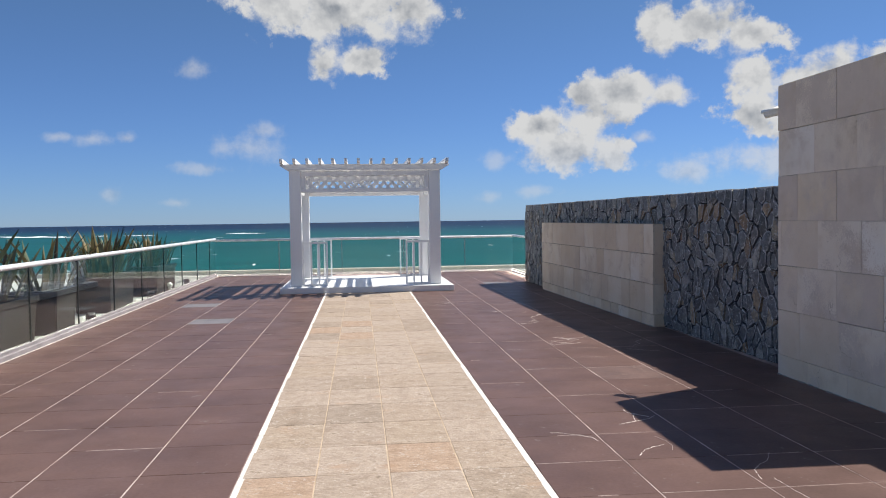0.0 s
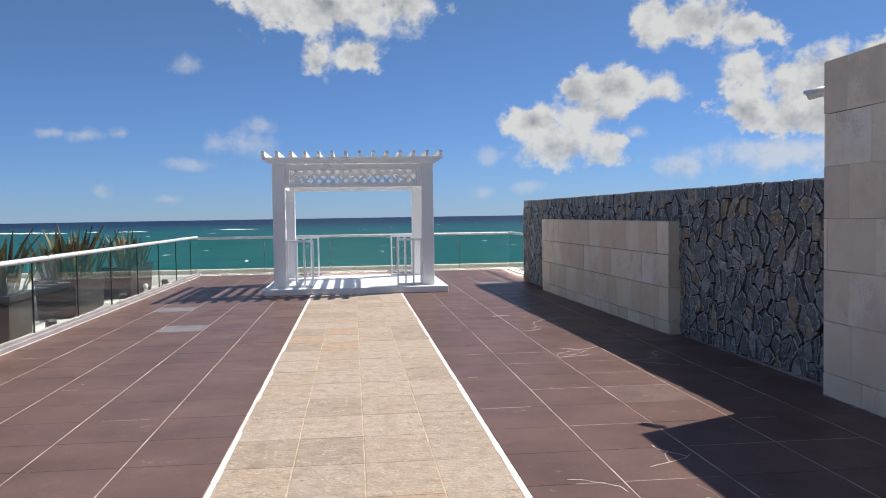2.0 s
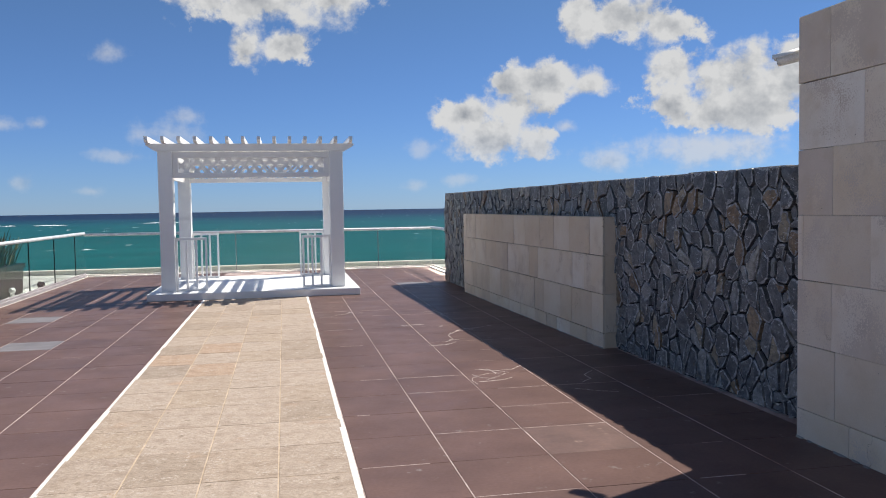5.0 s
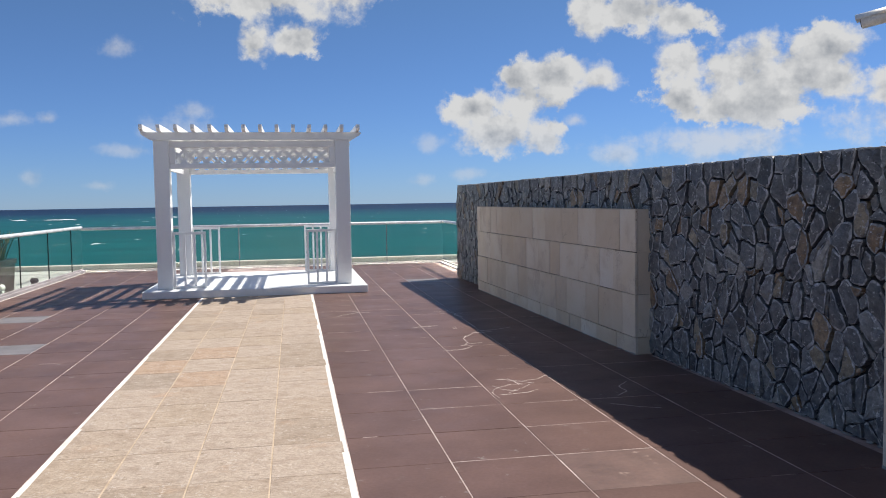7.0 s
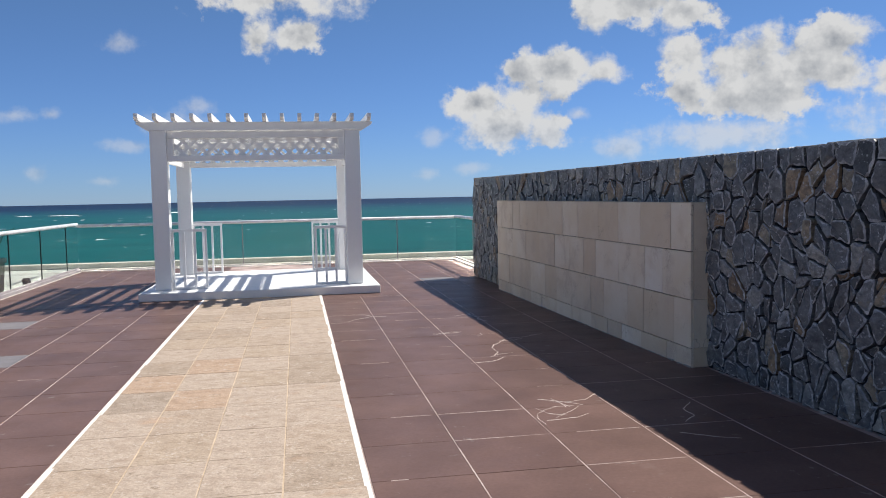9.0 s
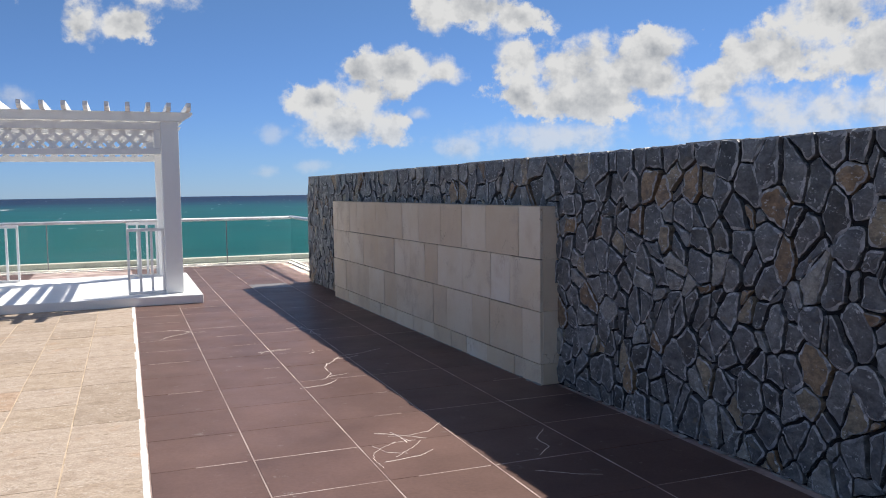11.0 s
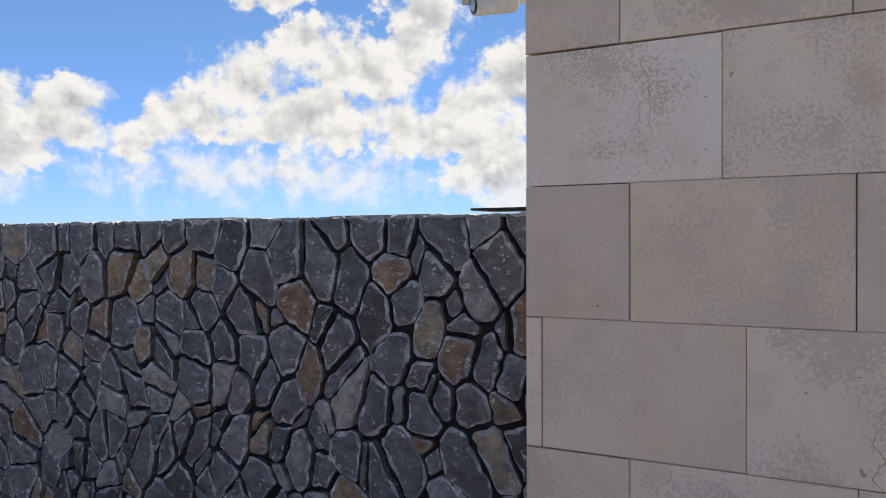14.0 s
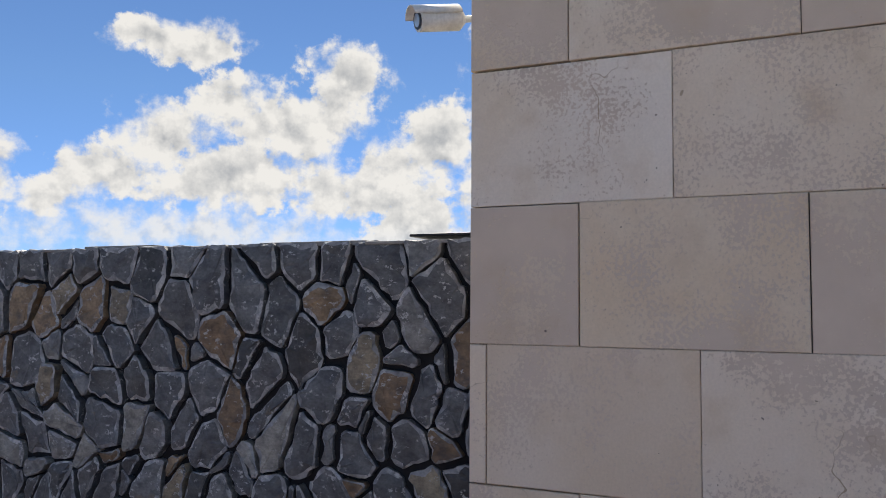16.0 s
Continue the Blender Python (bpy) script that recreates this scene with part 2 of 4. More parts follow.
M_AISLE = material("aisle_stone", (0.372, 0.294, 0.223), dark=(0.296, 0.229, 0.170), light=(0.436, 0.354, 0.277), scale=9.0, fine=70, rough=0.72, bump=0.9, bump_scale=34,
                   stretch=(0.8, 1.0, 1), specular=0.25, grainy=1.4,
                   random_tint=[(0.396, 0.310, 0.235), (0.354, 0.278, 0.210), (0.411, 0.294, 0.207), (0.391, 0.310, 0.240), (0.338, 0.269, 0.207), (0.419, 0.334, 0.261), (0.411, 0.278, 0.185),
                                (0.378, 0.302, 0.235), (0.396, 0.310, 0.231), (0.305, 0.254, 0.202)],
                   stain=((0.246, 0.189, 0.136), 0.585, 9), wear=((0.478, 0.403, 0.338), 0.54, 40), patch=((0.428, 0.269, 0.164), 0.60, 3.1))
M_AISLE_GROUT = material("aisle_grout", (0.52, 0.41, 0.30), dark=(0.36, 0.27, 0.18), scale=4, fine=30, rough=0.85, bump=0.2)


def limestone(name, skins, worn, etch):
    """Sawn limestone: a pale skin, on some blocks etched away in speckled patches, with yellow stains, pits and hair cracks."""
    m = bpy.data.materials.new(name)
    m.use_nodes = True
    nt = m.node_tree
    N, L = nt.nodes.new, nt.links.new
    bsdf = nt.nodes["Principled BSDF"]
    geo, info = N("ShaderNodeNewGeometry"), N("ShaderNodeObjectInfo")
    off = N("ShaderNodeVectorMath")
    off.operation = "MULTIPLY_ADD"
    L(info.outputs["Random"], off.inputs[0])
    off.inputs[1].default_value = (13.0, 31.0, 23.0)
    L(geo.outputs["Position"], off.inputs[2])

    def tex(scale, detail=5.0, rough=0.6):
        n = N("ShaderNodeTexNoise")
        n.inputs["Scale"].default_value, n.inputs["Detail"].default_value, n.inputs["Roughness"].default_value = scale, detail, rough
        L(off.outputs[0], n.inputs["Vector"])
        return n.outputs["Fac"]

    def num(op, a, b, c=None):
        n = N("ShaderNodeMath")
        n.operation = op
        for k, v in enumerate((a, b, c)):
            if isinstance(v, (int, float)):
                n.inputs[k].default_value = v
            elif v is not None:
                L(v, n.inputs[k])
        return n.outputs[0]

    def ramp(v, lo, hi, a=0.0, b=1.0):
        n = N("ShaderNodeMapRange")
        n.inputs[1].default_value, n.inputs[2].default_value, n.inputs[3].default_value, n.inputs[4].default_value = lo, hi, a, b
        L(v, n.inputs[0])
        return n.outputs[0]

    def mixc(fac, a, b, blend="MIX"):
        n = N("ShaderNodeMix")
        n.data_type, n.blend_type = "RGBA", blend
        for sock, v in ((n.inputs[0], fac), (n.inputs[6], a), (n.inputs[7], b)):
            if isinstance(v, (int, float)):
                sock.default_value = v
            elif isinstance(v, tuple):
                sock.default_value = (*v, 1)
            else:
                L(v, sock)
        return n.outputs[2]

    cr = N("ShaderNodeValToRGB")
    cr.color_ramp.interpolation = "CONSTANT"
    els = cr.color_ramp.elements
    for k, c in enumerate(skins):
        e = els[k] if k < 2 else els.new(0.5)
        e.position, e.color = k / len(skins), (*c, 1)
    L(info.outputs["Random"], cr.inputs[0])
    skin = mixc(ramp(tex(2.2, 4), 0.35, 0.68, 0.0, 0.75), cr.outputs[0], mixc(1.0, cr.outputs[0], (0.93, 0.86, 0.76), "MULTIPLY"))
    skin = mixc(1.0, skin, mixc(ramp(tex(130, 2), 0.3, 0.7), (0.955, 0.955, 0.955), (1.03, 1.03, 1.03)), "MULTIPLY")
    # etching: where a broad patch and fine speckle meet; how far it goes differs from block to block
    amount = ramp(num("FRACT", num("MULTIPLY", info.outputs["Random"], 7.31), 0.0), 0.0, 1.0, -0.50, etch)
    patchy = num("ADD", num("MULTIPLY_ADD", num("SUBTRACT", tex(2.6, 3), 0.5), 3.0, amount), num("MULTIPLY", num("SUBTRACT", tex(90, 4, 0.6), 0.5), 2.2))
    etched = ramp(patchy, 0.0, 0.14, 0.0, 0.95)
    col = mixc(etched, skin, mixc(ramp(tex(5, 4), 0.3, 0.7), tuple(c * 0.94 for c in worn), tuple(c * 1.07 for c in worn)))
    # yellowish seepage, pits and hair cracks
    col = mixc(ramp(tex(3.7, 6, 0.62), 0.53, 0.72, 0.0, 0.6), col, (0.62, 0.49, 0.35))
    pits = ramp(tex(70, 1, 0.4), 0.80, 0.815)
    col = mixc(pits, col, (0.26, 0.21, 0.17))
    hair = num("MULTIPLY", num("COMPARE", tex(2.4, 4, 0.55), 0.5, 0.003), ramp(tex(1.9, 2), 0.56, 0.66))
    col = mixc(hair, col, (0.48, 0.37, 0.26))
    L(col, bsdf.inputs["Base Color"])
    L(ramp(tex(6), 0.3, 0.7, 0.70, 0.90), bsdf.inputs["Roughness"])
    bsdf.inputs["Specular IOR Level"].default_value = 0.22
    hgt = num("SUBTRACT", num("MULTIPLY_ADD", etched, -0.25, num("MULTIPLY_ADD", tex(8, 5), 0.9, num("MULTIPLY", tex(70, 3), 0.12))), num("MULTIPLY", pits, 0.5))
    bp = N("ShaderNodeBump")
    bp.inputs["Strength"].default_value, bp.inputs["Distance"].default_value = 0.55, 0.008
    L(hgt, bp.inputs["Height"])
    L(bp.outputs[0], bsdf.inputs["Normal"])
    return m


M_LIME = limestone("limestone", [(0.824, 0.723, 0.606), (0.803, 0.692, 0.556), (0.855, 0.779, 0.687), (0.762, 0.656, 0.535), (0.855, 0.784, 0.697), (0.824, 0.717, 0.591), (0.845, 0.764, 0.667)], (0.67, 0.56, 0.46), 0.48)
M_LIME_PANEL = limestone("sandy_limestone", [(0.76, 0.65, 0.51), (0.79, 0.69, 0.555), (0.81, 0.725, 0.61), (0.71, 0.59, 0.445), (0.78, 0.68, 0.54), (0.80, 0.705, 0.58)], (0.62, 0.50, 0.375), -0.15)
M_LIME_JOINT = material("limestone_joint", (0.07, 0.056, 0.045), dark=(0.015, 0.013, 0.011), light=(0.22, 0.18, 0.14), scale=4, fine=60, rough=0.9, bump=0.4)
M_MORTAR = material("black_mortar", (0.016, 0.016, 0.018), scale=6, fine=60, rough=0.9, bump=0.6)
STONE_TINTS = [(0.164, 0.170, 0.171), (0.100, 0.104, 0.106), (0.239, 0.237, 0.224), (0.271, 0.191, 0.116), (0.150, 0.156, 0.158), (0.066, 0.069, 0.071), (0.187, 0.193, 0.194),
               (0.289, 0.280, 0.251), (0.175, 0.181, 0.182), (0.261, 0.221, 0.159), (0.122, 0.126, 0.130), (0.232, 0.145, 0.086), (0.206, 0.206, 0.197), (0.192, 0.168, 0.124),
               (0.106, 0.110, 0.113), (0.222, 0.203, 0.163), (0.138, 0.143, 0.146), (0.318, 0.277, 0.206), (0.166, 0.167, 0.164), (0.203, 0.139, 0.087), (0.083, 0.085, 0.086)]
M_STONE = material("field_stone", (0.085, 0.09, 0.1), dark=(0.046, 0.049, 0.055), light=(0.126, 0.132, 0.144), scale=15, fine=90, rough=0.50, bump=1.0, bump_scale=13,
                   stretch=(1, 0.8, 1.25), specular=0.40, grainy=2.0, random_tint=STONE_TINTS, stain=((0.215, 0.160, 0.098), 0.63, 6), wear=((0.46, 0.46, 0.45), 0.57, 44),
                   patch=((0.055, 0.060, 0.068), 0.52, 17))
M_STONE_EDGE = material("worn_stone_edge", (0.16, 0.17, 0.18), dark=(0.10, 0.106, 0.114), light=(0.46, 0.462, 0.46), scale=14, fine=90, rough=0.65, bump=0.8, wear=((0.55, 0.55, 0.54), 0.50, 40))
M_COPING = material("cement_coping", (0.28, 0.275, 0.26), scale=6, fine=40, rough=0.9, bump=0.5)
M_WHITE = material("white_paint", (0.84, 0.84, 0.83), dark=(0.82, 0.82, 0.81), light=(0.87, 0.87, 0.86), scale=1.2, fine=30, rough=0.45, bump=0.05, stretch=(1, 1, 0.6), grainy=0.12,
                   stain=((0.78, 0.77, 0.74), 0.74, 2.0))
M_RAIL = material("white_rail", (0.74, 0.75, 0.75), scale=4, fine=60, rough=0.32, bump=0.03)
M_KERB = material("pale_kerb", (0.29, 0.265, 0.272), scale=3, fine=40, rough=0.7, bump=0.3, stain=((0.42, 0.37, 0.34), 0.62, 5))
M_CONCRETE = material("pale_concrete", (0.55, 0.54, 0.49), scale=1.2, fine=30, rough=0.85, bump=0.3, stain=((0.38, 0.37, 0.33), 0.6, 1.5))
M_PARAPET = material("cream_parapet", (0.66, 0.60, 0.52), scale=1.5, fine=25, rough=0.8, bump=0.3, stain=((0.36, 0.31, 0.26), 0.6, 2.5))
M_PLANTER = material("dark_planter", (0.024, 0.019, 0.018), scale=3, fine=40, rough=0.55, bump=0.15, stain=((0.045, 0.038, 0.034), 0.64, 5))
M_SOIL = material("soil", (0.07, 0.05, 0.035), scale=12, fine=60, rough=0.95, bump=1.0)
M_LEAF = material("leaf", (0.10, 0.115, 0.05), scale=9, fine=60, rough=0.5, bump=0.15, stretch=(1, 1, 0.4),
                  random_tint=[(0.085, 0.11, 0.045), (0.17, 0.135, 0.05), (0.09, 0.06, 0.03), (0.07, 0.095, 0.045), (0.20, 0.155, 0.06), (0.10, 0.12, 0.06), (0.045, 0.055, 0.03), (0.24, 0.19, 0.09)])
M_PLASTIC = material("white_plastic", (0.78, 0.78, 0.75), scale=8, fine=80, rough=0.4, bump=0.02)
M_BLACK = material("black_plastic", (0.02, 0.02, 0.022), scale=8, fine=80, rough=0.4, bump=0.05)
M_JOINT = material("dark_joint", (0.018, 0.022, 0.02), scale=8, fine=60, rough=0.35, bump=0.03)
M_STEEL = material("steel", (0.5, 0.5, 0.5), scale=8, fine=60, rough=0.35, bump=0.05, metallic=1.0)


def glass_material():
    m = bpy.data.materials.new("clear_glass")
    m.use_nodes = True
    b = m.node_tree.nodes["Principled BSDF"]
    b.inputs["Base Color"].default_value = (0.84, 0.93, 0.89, 1)
    b.inputs["Roughness"].default_value = 0.0
    b.inputs["IOR"].default_value = 1.26
    b.inputs["Transmission Weight"].default_value = 1.0
    return m


M_GLASS = glass_material()



def sea_material():
    m = bpy.data.materials.new("sea_water")
    m.use_nodes = True
    nt = m.node_tree
    N, L = nt.nodes.new, nt.links.new
    b = nt.nodes["Principled BSDF"]
    geo = N("ShaderNodeNewGeometry")
    sep = N("ShaderNodeSeparateXYZ")
    L(geo.outputs["Position"], sep.inputs[0])

    def noise_at(stretch, scale, detail, rough=0.6):
        v = N("ShaderNodeVectorMath")
        v.operation = "MULTIPLY"
        L(geo.outputs["Position"], v.inputs[0])
        v.inputs[1].default_value = stretch
        n = N("ShaderNodeTexNoise")
        n.inputs["Scale"].default_value, n.inputs["Detail"].default_value, n.inputs["Roughness"].default_value = scale, detail, rough
        L(v.outputs[0], n.inputs["Vector"])
        return n.outputs["Fac"]

    # depth of the water grows with the distance from the shore, uneven over reef and sand
    lg = N("ShaderNodeMath")
    lg.operation = "LOGARITHM"
    lg.inputs[1].default_value = 10
    L(sep.outputs[1], lg.inputs[0])
    ad = N("ShaderNodeMath")
    ad.operation = "MULTIPLY_ADD"
    L(noise_at((0.3, 1, 1), 0.004, 5), ad.inputs[0])
    ad.inputs[1].default_value = 0.35
    L(lg.outputs[0], ad.inputs[2])
    mr = N("ShaderNodeMapRange")
    mr.inputs[1].default_value, mr.inputs[2].default_value = 2.0, 3.7
    L(ad.outputs[0], mr.inputs[0])
    cr = N("ShaderNodeValToRGB")
    e = cr.color_ramp.elements
    e[0].position, e[0].color = 0.0, (0.006, 0.070, 0.070, 1)
    e[1].position, e[1].color = 1.0, (0.004, 0.015, 0.042, 1)
    for pos, c in ((0.35, (0.004, 0.088, 0.084, 1)), (0.66, (0.004, 0.076, 0.082, 1)), (0.76, (0.004, 0.040, 0.066, 1)), (0.84, (0.004, 0.020, 0.050, 1))):
        k = e.new(pos)
        k.color = c
    L(mr.outputs[0], cr.inputs[0])
    mot = N("ShaderNodeMapRange")
    mot.inputs[1].default_value, mot.inputs[2].default_value, mot.inputs[3].default_value, mot.inputs[4].default_value = 0.3, 0.7, 0.8, 1.2
    L(noise_at((0.25, 1, 1), 0.05, 6), mot.inputs[0])
    mul = N("ShaderNodeMix")
    mul.data_type, mul.blend_type = "RGBA", "MULTIPLY"
    mul.inputs[0].default_value = 1.0
    L(cr.outputs[0], mul.inputs[6])
    L(mot.outputs[0], mul.inputs[7])
    cap = N("ShaderNodeMapRange")
    cap.inputs[1].default_value, cap.inputs[2].default_value = 0.685, 0.72
    L(noise_at((0.55, 0.14, 1), 0.22, 4, 0.55), cap.inputs[0])
    mx = N("ShaderNodeMix")
    mx.data_type = "RGBA"
    L(cap.outputs[0], mx.inputs[0])
    L(mul.outputs[2], mx.inputs[6])
    mx.inputs[7].default_value = (0.75, 0.78, 0.78, 1)
    L(mx.outputs[2], b.inputs["Base Color"])
    b.inputs["Roughness"].default_value = 0.5
    b.inputs["Specular IOR Level"].default_value = 0.12
    return m


M_SEA = sea_material()
M_FOAM = material("foam", (0.82, 0.84, 0.84), scale=0.3, fine=2, rough=0.9, bump=0)


# ---- mesh helpers ----
def link(name, bm, mat, parent=None, label="", smooth=False):
    me = bpy.data.meshes.new(name)
    bm.normal_update()
    bm.to_mesh(me)
    bm.free()
    me.materials.append(mat)
    if smooth:
        me.polygons.foreach_set("use_smooth", [True] * len(me.polygons))
    ob = new(name, me)
    ob.parent = parent
    if label:
        ob["label"] = label
    return ob


def part(name, bm, mat, parent, label="", smooth=False):
    return link(name, bm, mat, parent, label, smooth)


def empty(name, m=None):
    ob = new(name)
    ob.empty_display_size = 0.2
    if m is not None:
        ob.matrix_world = m
    return ob


def add_box(bm, lo, hi, bevel=0.0, m=None):
    lo, hi = Vector(lo), Vector(hi)
    r = bmesh.ops.create_cube(bm, size=1.0)
    vs = r["verts"]
    for v in vs:
        v.co = Vector([lo[i] + (v.co[i] + 0.5) * (hi[i] - lo[i]) for i in range(3)])
    if bevel:
        es = list({e for v in vs for e in v.link_edges})
        r = bmesh.ops.bevel(bm, geom=es, offset=bevel, segments=2, affect="EDGES", profile=0.5)
        vs = list({v for f in r["faces"] for v in f.verts} | {v for v in vs if v.is_valid})
    if m is not None:
        bmesh.ops.transform(bm, matrix=m, verts=[v for v in vs if v.is_valid])
    return bm


def box(lo, hi, bevel=0.0, m=None):
    return add_box(bmesh.new(), lo, hi, bevel, m)


def add_tube(bm, a, b, r, seg=12, r2=None):
    a, b = Vector(a), Vector(b)
    d = b - a
    m = Matrix.Translation((a + b) / 2) @ d.to_track_quat("Z", "Y").to_matrix().to_4x4()
    bmesh.ops.create_cone(bm, cap_ends=True, segments=seg, radius1=r, radius2=r if r2 is None else r2, depth=d.length, matrix=m)
    return bm


def tube(a, b, r, seg=12, r2=None):
    return add_tube(bmesh.new(), a, b, r, seg, r2)


def slab_mesh(name, w, l, h, edge, mat, rng=None, rough=0.0):
    """A piece with its base on z=-h and softened upper edges on z=0, centred; 12 points."""
    vs, fs = [], []
    for z, k in ((-h, 0), (-edge, 0), (0, edge)):
        for sx, sy in ((-1, -1), (1, -1), (1, 1), (-1, 1)):
            jx, jy = (rng.uniform(-rough, rough), rng.uniform(-rough, rough)) if rng and z > -h else (0, 0)
            vs.append((sx * (w / 2 - k) + jx, sy * (l / 2 - k) + jy, z))
    for r in (0, 4):
        for i in range(4):
            j = (i + 1) % 4
            fs.append((r + i, r + j, r + 4 + j, r + 4 + i))
    fs.append((8, 9, 10, 11))
    me = bpy.data.meshes.new(name)
    me.from_pydata(vs, [], fs)
    me.materials.append(mat)
    return me


# ---- large structure ----
X_LEFT, X_RIGHT, Y_FAR, Y_BACK = -3.86, 4.10, 22.95, -4.0
AISLE_L, AISLE_R, AISLE_END = -0.69, 1.03, 17.02
floor = tagged(link("floor", box((X_LEFT, Y_BACK, -0.30), (X_RIGHT + 0.6, Y_FAR, -0.004)), M_GROUT_DARK),
               "maroon tiled open-air terrace floor with pale grout joints", "floor", kind="structure")
terrace = tagged(link("pavement", box((-16.0, Y_BACK, -0.45), (5.6, 24.75, -0.045)), M_CONCRETE),
                 "pale concrete slab outside the glass railing", "pavement", kind="structure")

bm = bmesh.new()
bmesh.ops.create_circle(bm, cap_ends=True, segments=96, radius=4900)
bmesh.ops.translate(bm, verts=bm.verts, vec=(0, 0, -13.0))
tagged(link("water", bm, M_SEA), "turquoise sea with whitecaps, dark blue at the horizon", "sea", kind="structure")

bm = bmesh.new()
add_box(bm, (-16.0, 24.45, -0.045), (5.6, 24.75, 0.07), 0.012)
tagged(link("wall_parapet", bm, M_PARAPET), "low cream parapet at the terrace's seaward edge", "parapet", kind="structure")
bm = bmesh.new()
add_box(bm, (-16.0, -4.0, -13.0), (5.6, 24.60, -0.46))
tagged(link("wall_foundation", bm, M_PARAPET), "cream retaining wall under the terrace", "wall", kind="structure")

# stone wall: a frame of its own, x along the wall away from the start, y out of its face
WALL_H, WALL_LEN = 1.775, 11.65
WALL = pose(4.148, 7.40, 0, 0, 0, 91.35)
wall_east = tagged(link("wall_east", box((-12.0, -0.36, -0.2), (WALL_LEN, -0.032, WALL_H - 0.012), 0.004), M_MORTAR),
                   "dark field-stone wall with recessed black mortar", "wall", kind="structure")
wall_east.matrix_world = WALL
PANEL_A, PANEL_B, PANEL_H, PANEL_OUT = 3.37, 9.48, 1.387, 0.137
wall_panel = tagged(link("wall_panel", box((PANEL_A + 0.02, -0.03, 0.0), (PANEL_B - 0.02, PANEL_OUT - 0.022, PANEL_H - 0.012), 0.004), M_LIME_JOINT),
                    "cream limestone block panel set against the stone wall", "wall", kind="structure")
wall_panel.matrix_world = WALL
TOWER_X, TOWER_A, TOWER_B, TOWER_H = 3.90, 5.56, 7.40, 2.68
wall_tower = tagged(link("wall_tower", box((TOWER_X + 0.022, TOWER_A + 0.022, 0.0), (TOWER_X + 1.0, TOWER_B - 0.022, TOWER_H - 0.01), 0.004), M_LIME_JOINT),
                    "tall cream limestone block pier beside the stone wall", "wall", kind="structure")

# coping: a thin uneven cement bed on the stone wall
bm = bmesh.new()
rng = random.Random(5)
s = -1.5
while s < WALL_LEN:
    w = rng.uniform(0.25, 0.7)
    add_box(bm, (s, -0.35, WALL_H - 0.014), (min(s + w, WALL_LEN), rng.uniform(-0.02, -0.004), WALL_H + rng.uniform(-0.004, 0.010)), 0.003)
    s += w
coping = part("coping", bm, M_COPING, wall_east, "thin grey cement bed along the wall's top")

# kerbs under the glass
kerb = tagged(link("kerb_west", box((X_LEFT - 0.22, Y_BACK, -0.05), (X_LEFT, 23.15, 0.055), 0.006), M_KERB), "pale painted kerb carrying the glass railing", "kerb", kind="structure")
tagged(link("kerb_north", box((X_LEFT + 0.002, Y_FAR, -0.05), (4.42, 23.15, 0.02), 0.006), M_WHITE_LINE), "white painted kerb carrying the glass railing", "kerb", kind="structure")
tagged(link("kerb_east", box((4.22, 18.9, -0.05), (4.42, Y_FAR - 0.002, 0.03), 0.006), M_WHITE_LINE), "white painted kerb carrying the glass railing", "kerb", kind="structure")


# ---- glass railing ----
def railing(name, a, b, step, start, mats, label):
    """Glass panels between a and b with dark joints, a channel below and a round handrail."""
    a, b = Vector(a), Vector(b)
    d = (b - a).normalized()
    side = Vector((-d.y, d.x, 0))
    m = Matrix((( d.x, side.x, 0, a.x), (d.y, side.y, 0, a.y), (0, 0, 1, a.z), (0, 0, 0, 1)))
    root = tagged(empty(name, m), label, "railing")
    n = (b - a).length
    part("handrail", tube((0, 0, 0.960), (n, 0, 0.960), 0.034, 16), M_RAIL, root, "white round handrail", True)
    part("base_channel", box((0, -0.018, 0.0), (n, 0.018, 0.035), 0.003), mats[0], root, "pale metal channel")
    cuts = [0.0] + [start + i * step for i in range(60) if 0.1 < start + i * step < n - 0.1] + [n]
    for u, v in zip(cuts, cuts[1:]):
        g = part("glass_pane", box((u + 0.011, -0.006, 0.03), (v - 0.011, 0.006, 0.935)), M_GLASS, root, "clear faintly green glass pane")
        g.visible_shadow = False
        if v < n:
            part("joint", box((v - 0.009, -0.013, 0.036), (v + 0.009, 0.013, 0.928)), mats[1], root, "dark seal between panes")
    return root


railing("glass_railing", (-3.925, -4.0, 0.055), (-3.925, 23.05, 0.055), 1.69, 14.33 - 8 * 1.69, (M_KERB, M_JOINT), "frameless glass railing with white round handrail on a kerb")
railing("glass_railing", (-3.925, 23.05, 0.02), (4.32, 23.05, 0.02), 1.72, 1.72, (M_WHITE_LINE, M_KERB), "frameless glass railing facing the sea, white handrail")
railing("glass_railing", (4.32, 23.05, 0.03), (4.32, 18.9, 0.03), 1.9, 1.9, (M_WHITE_LINE, M_KERB), "short glass railing beside the stone wall's end")


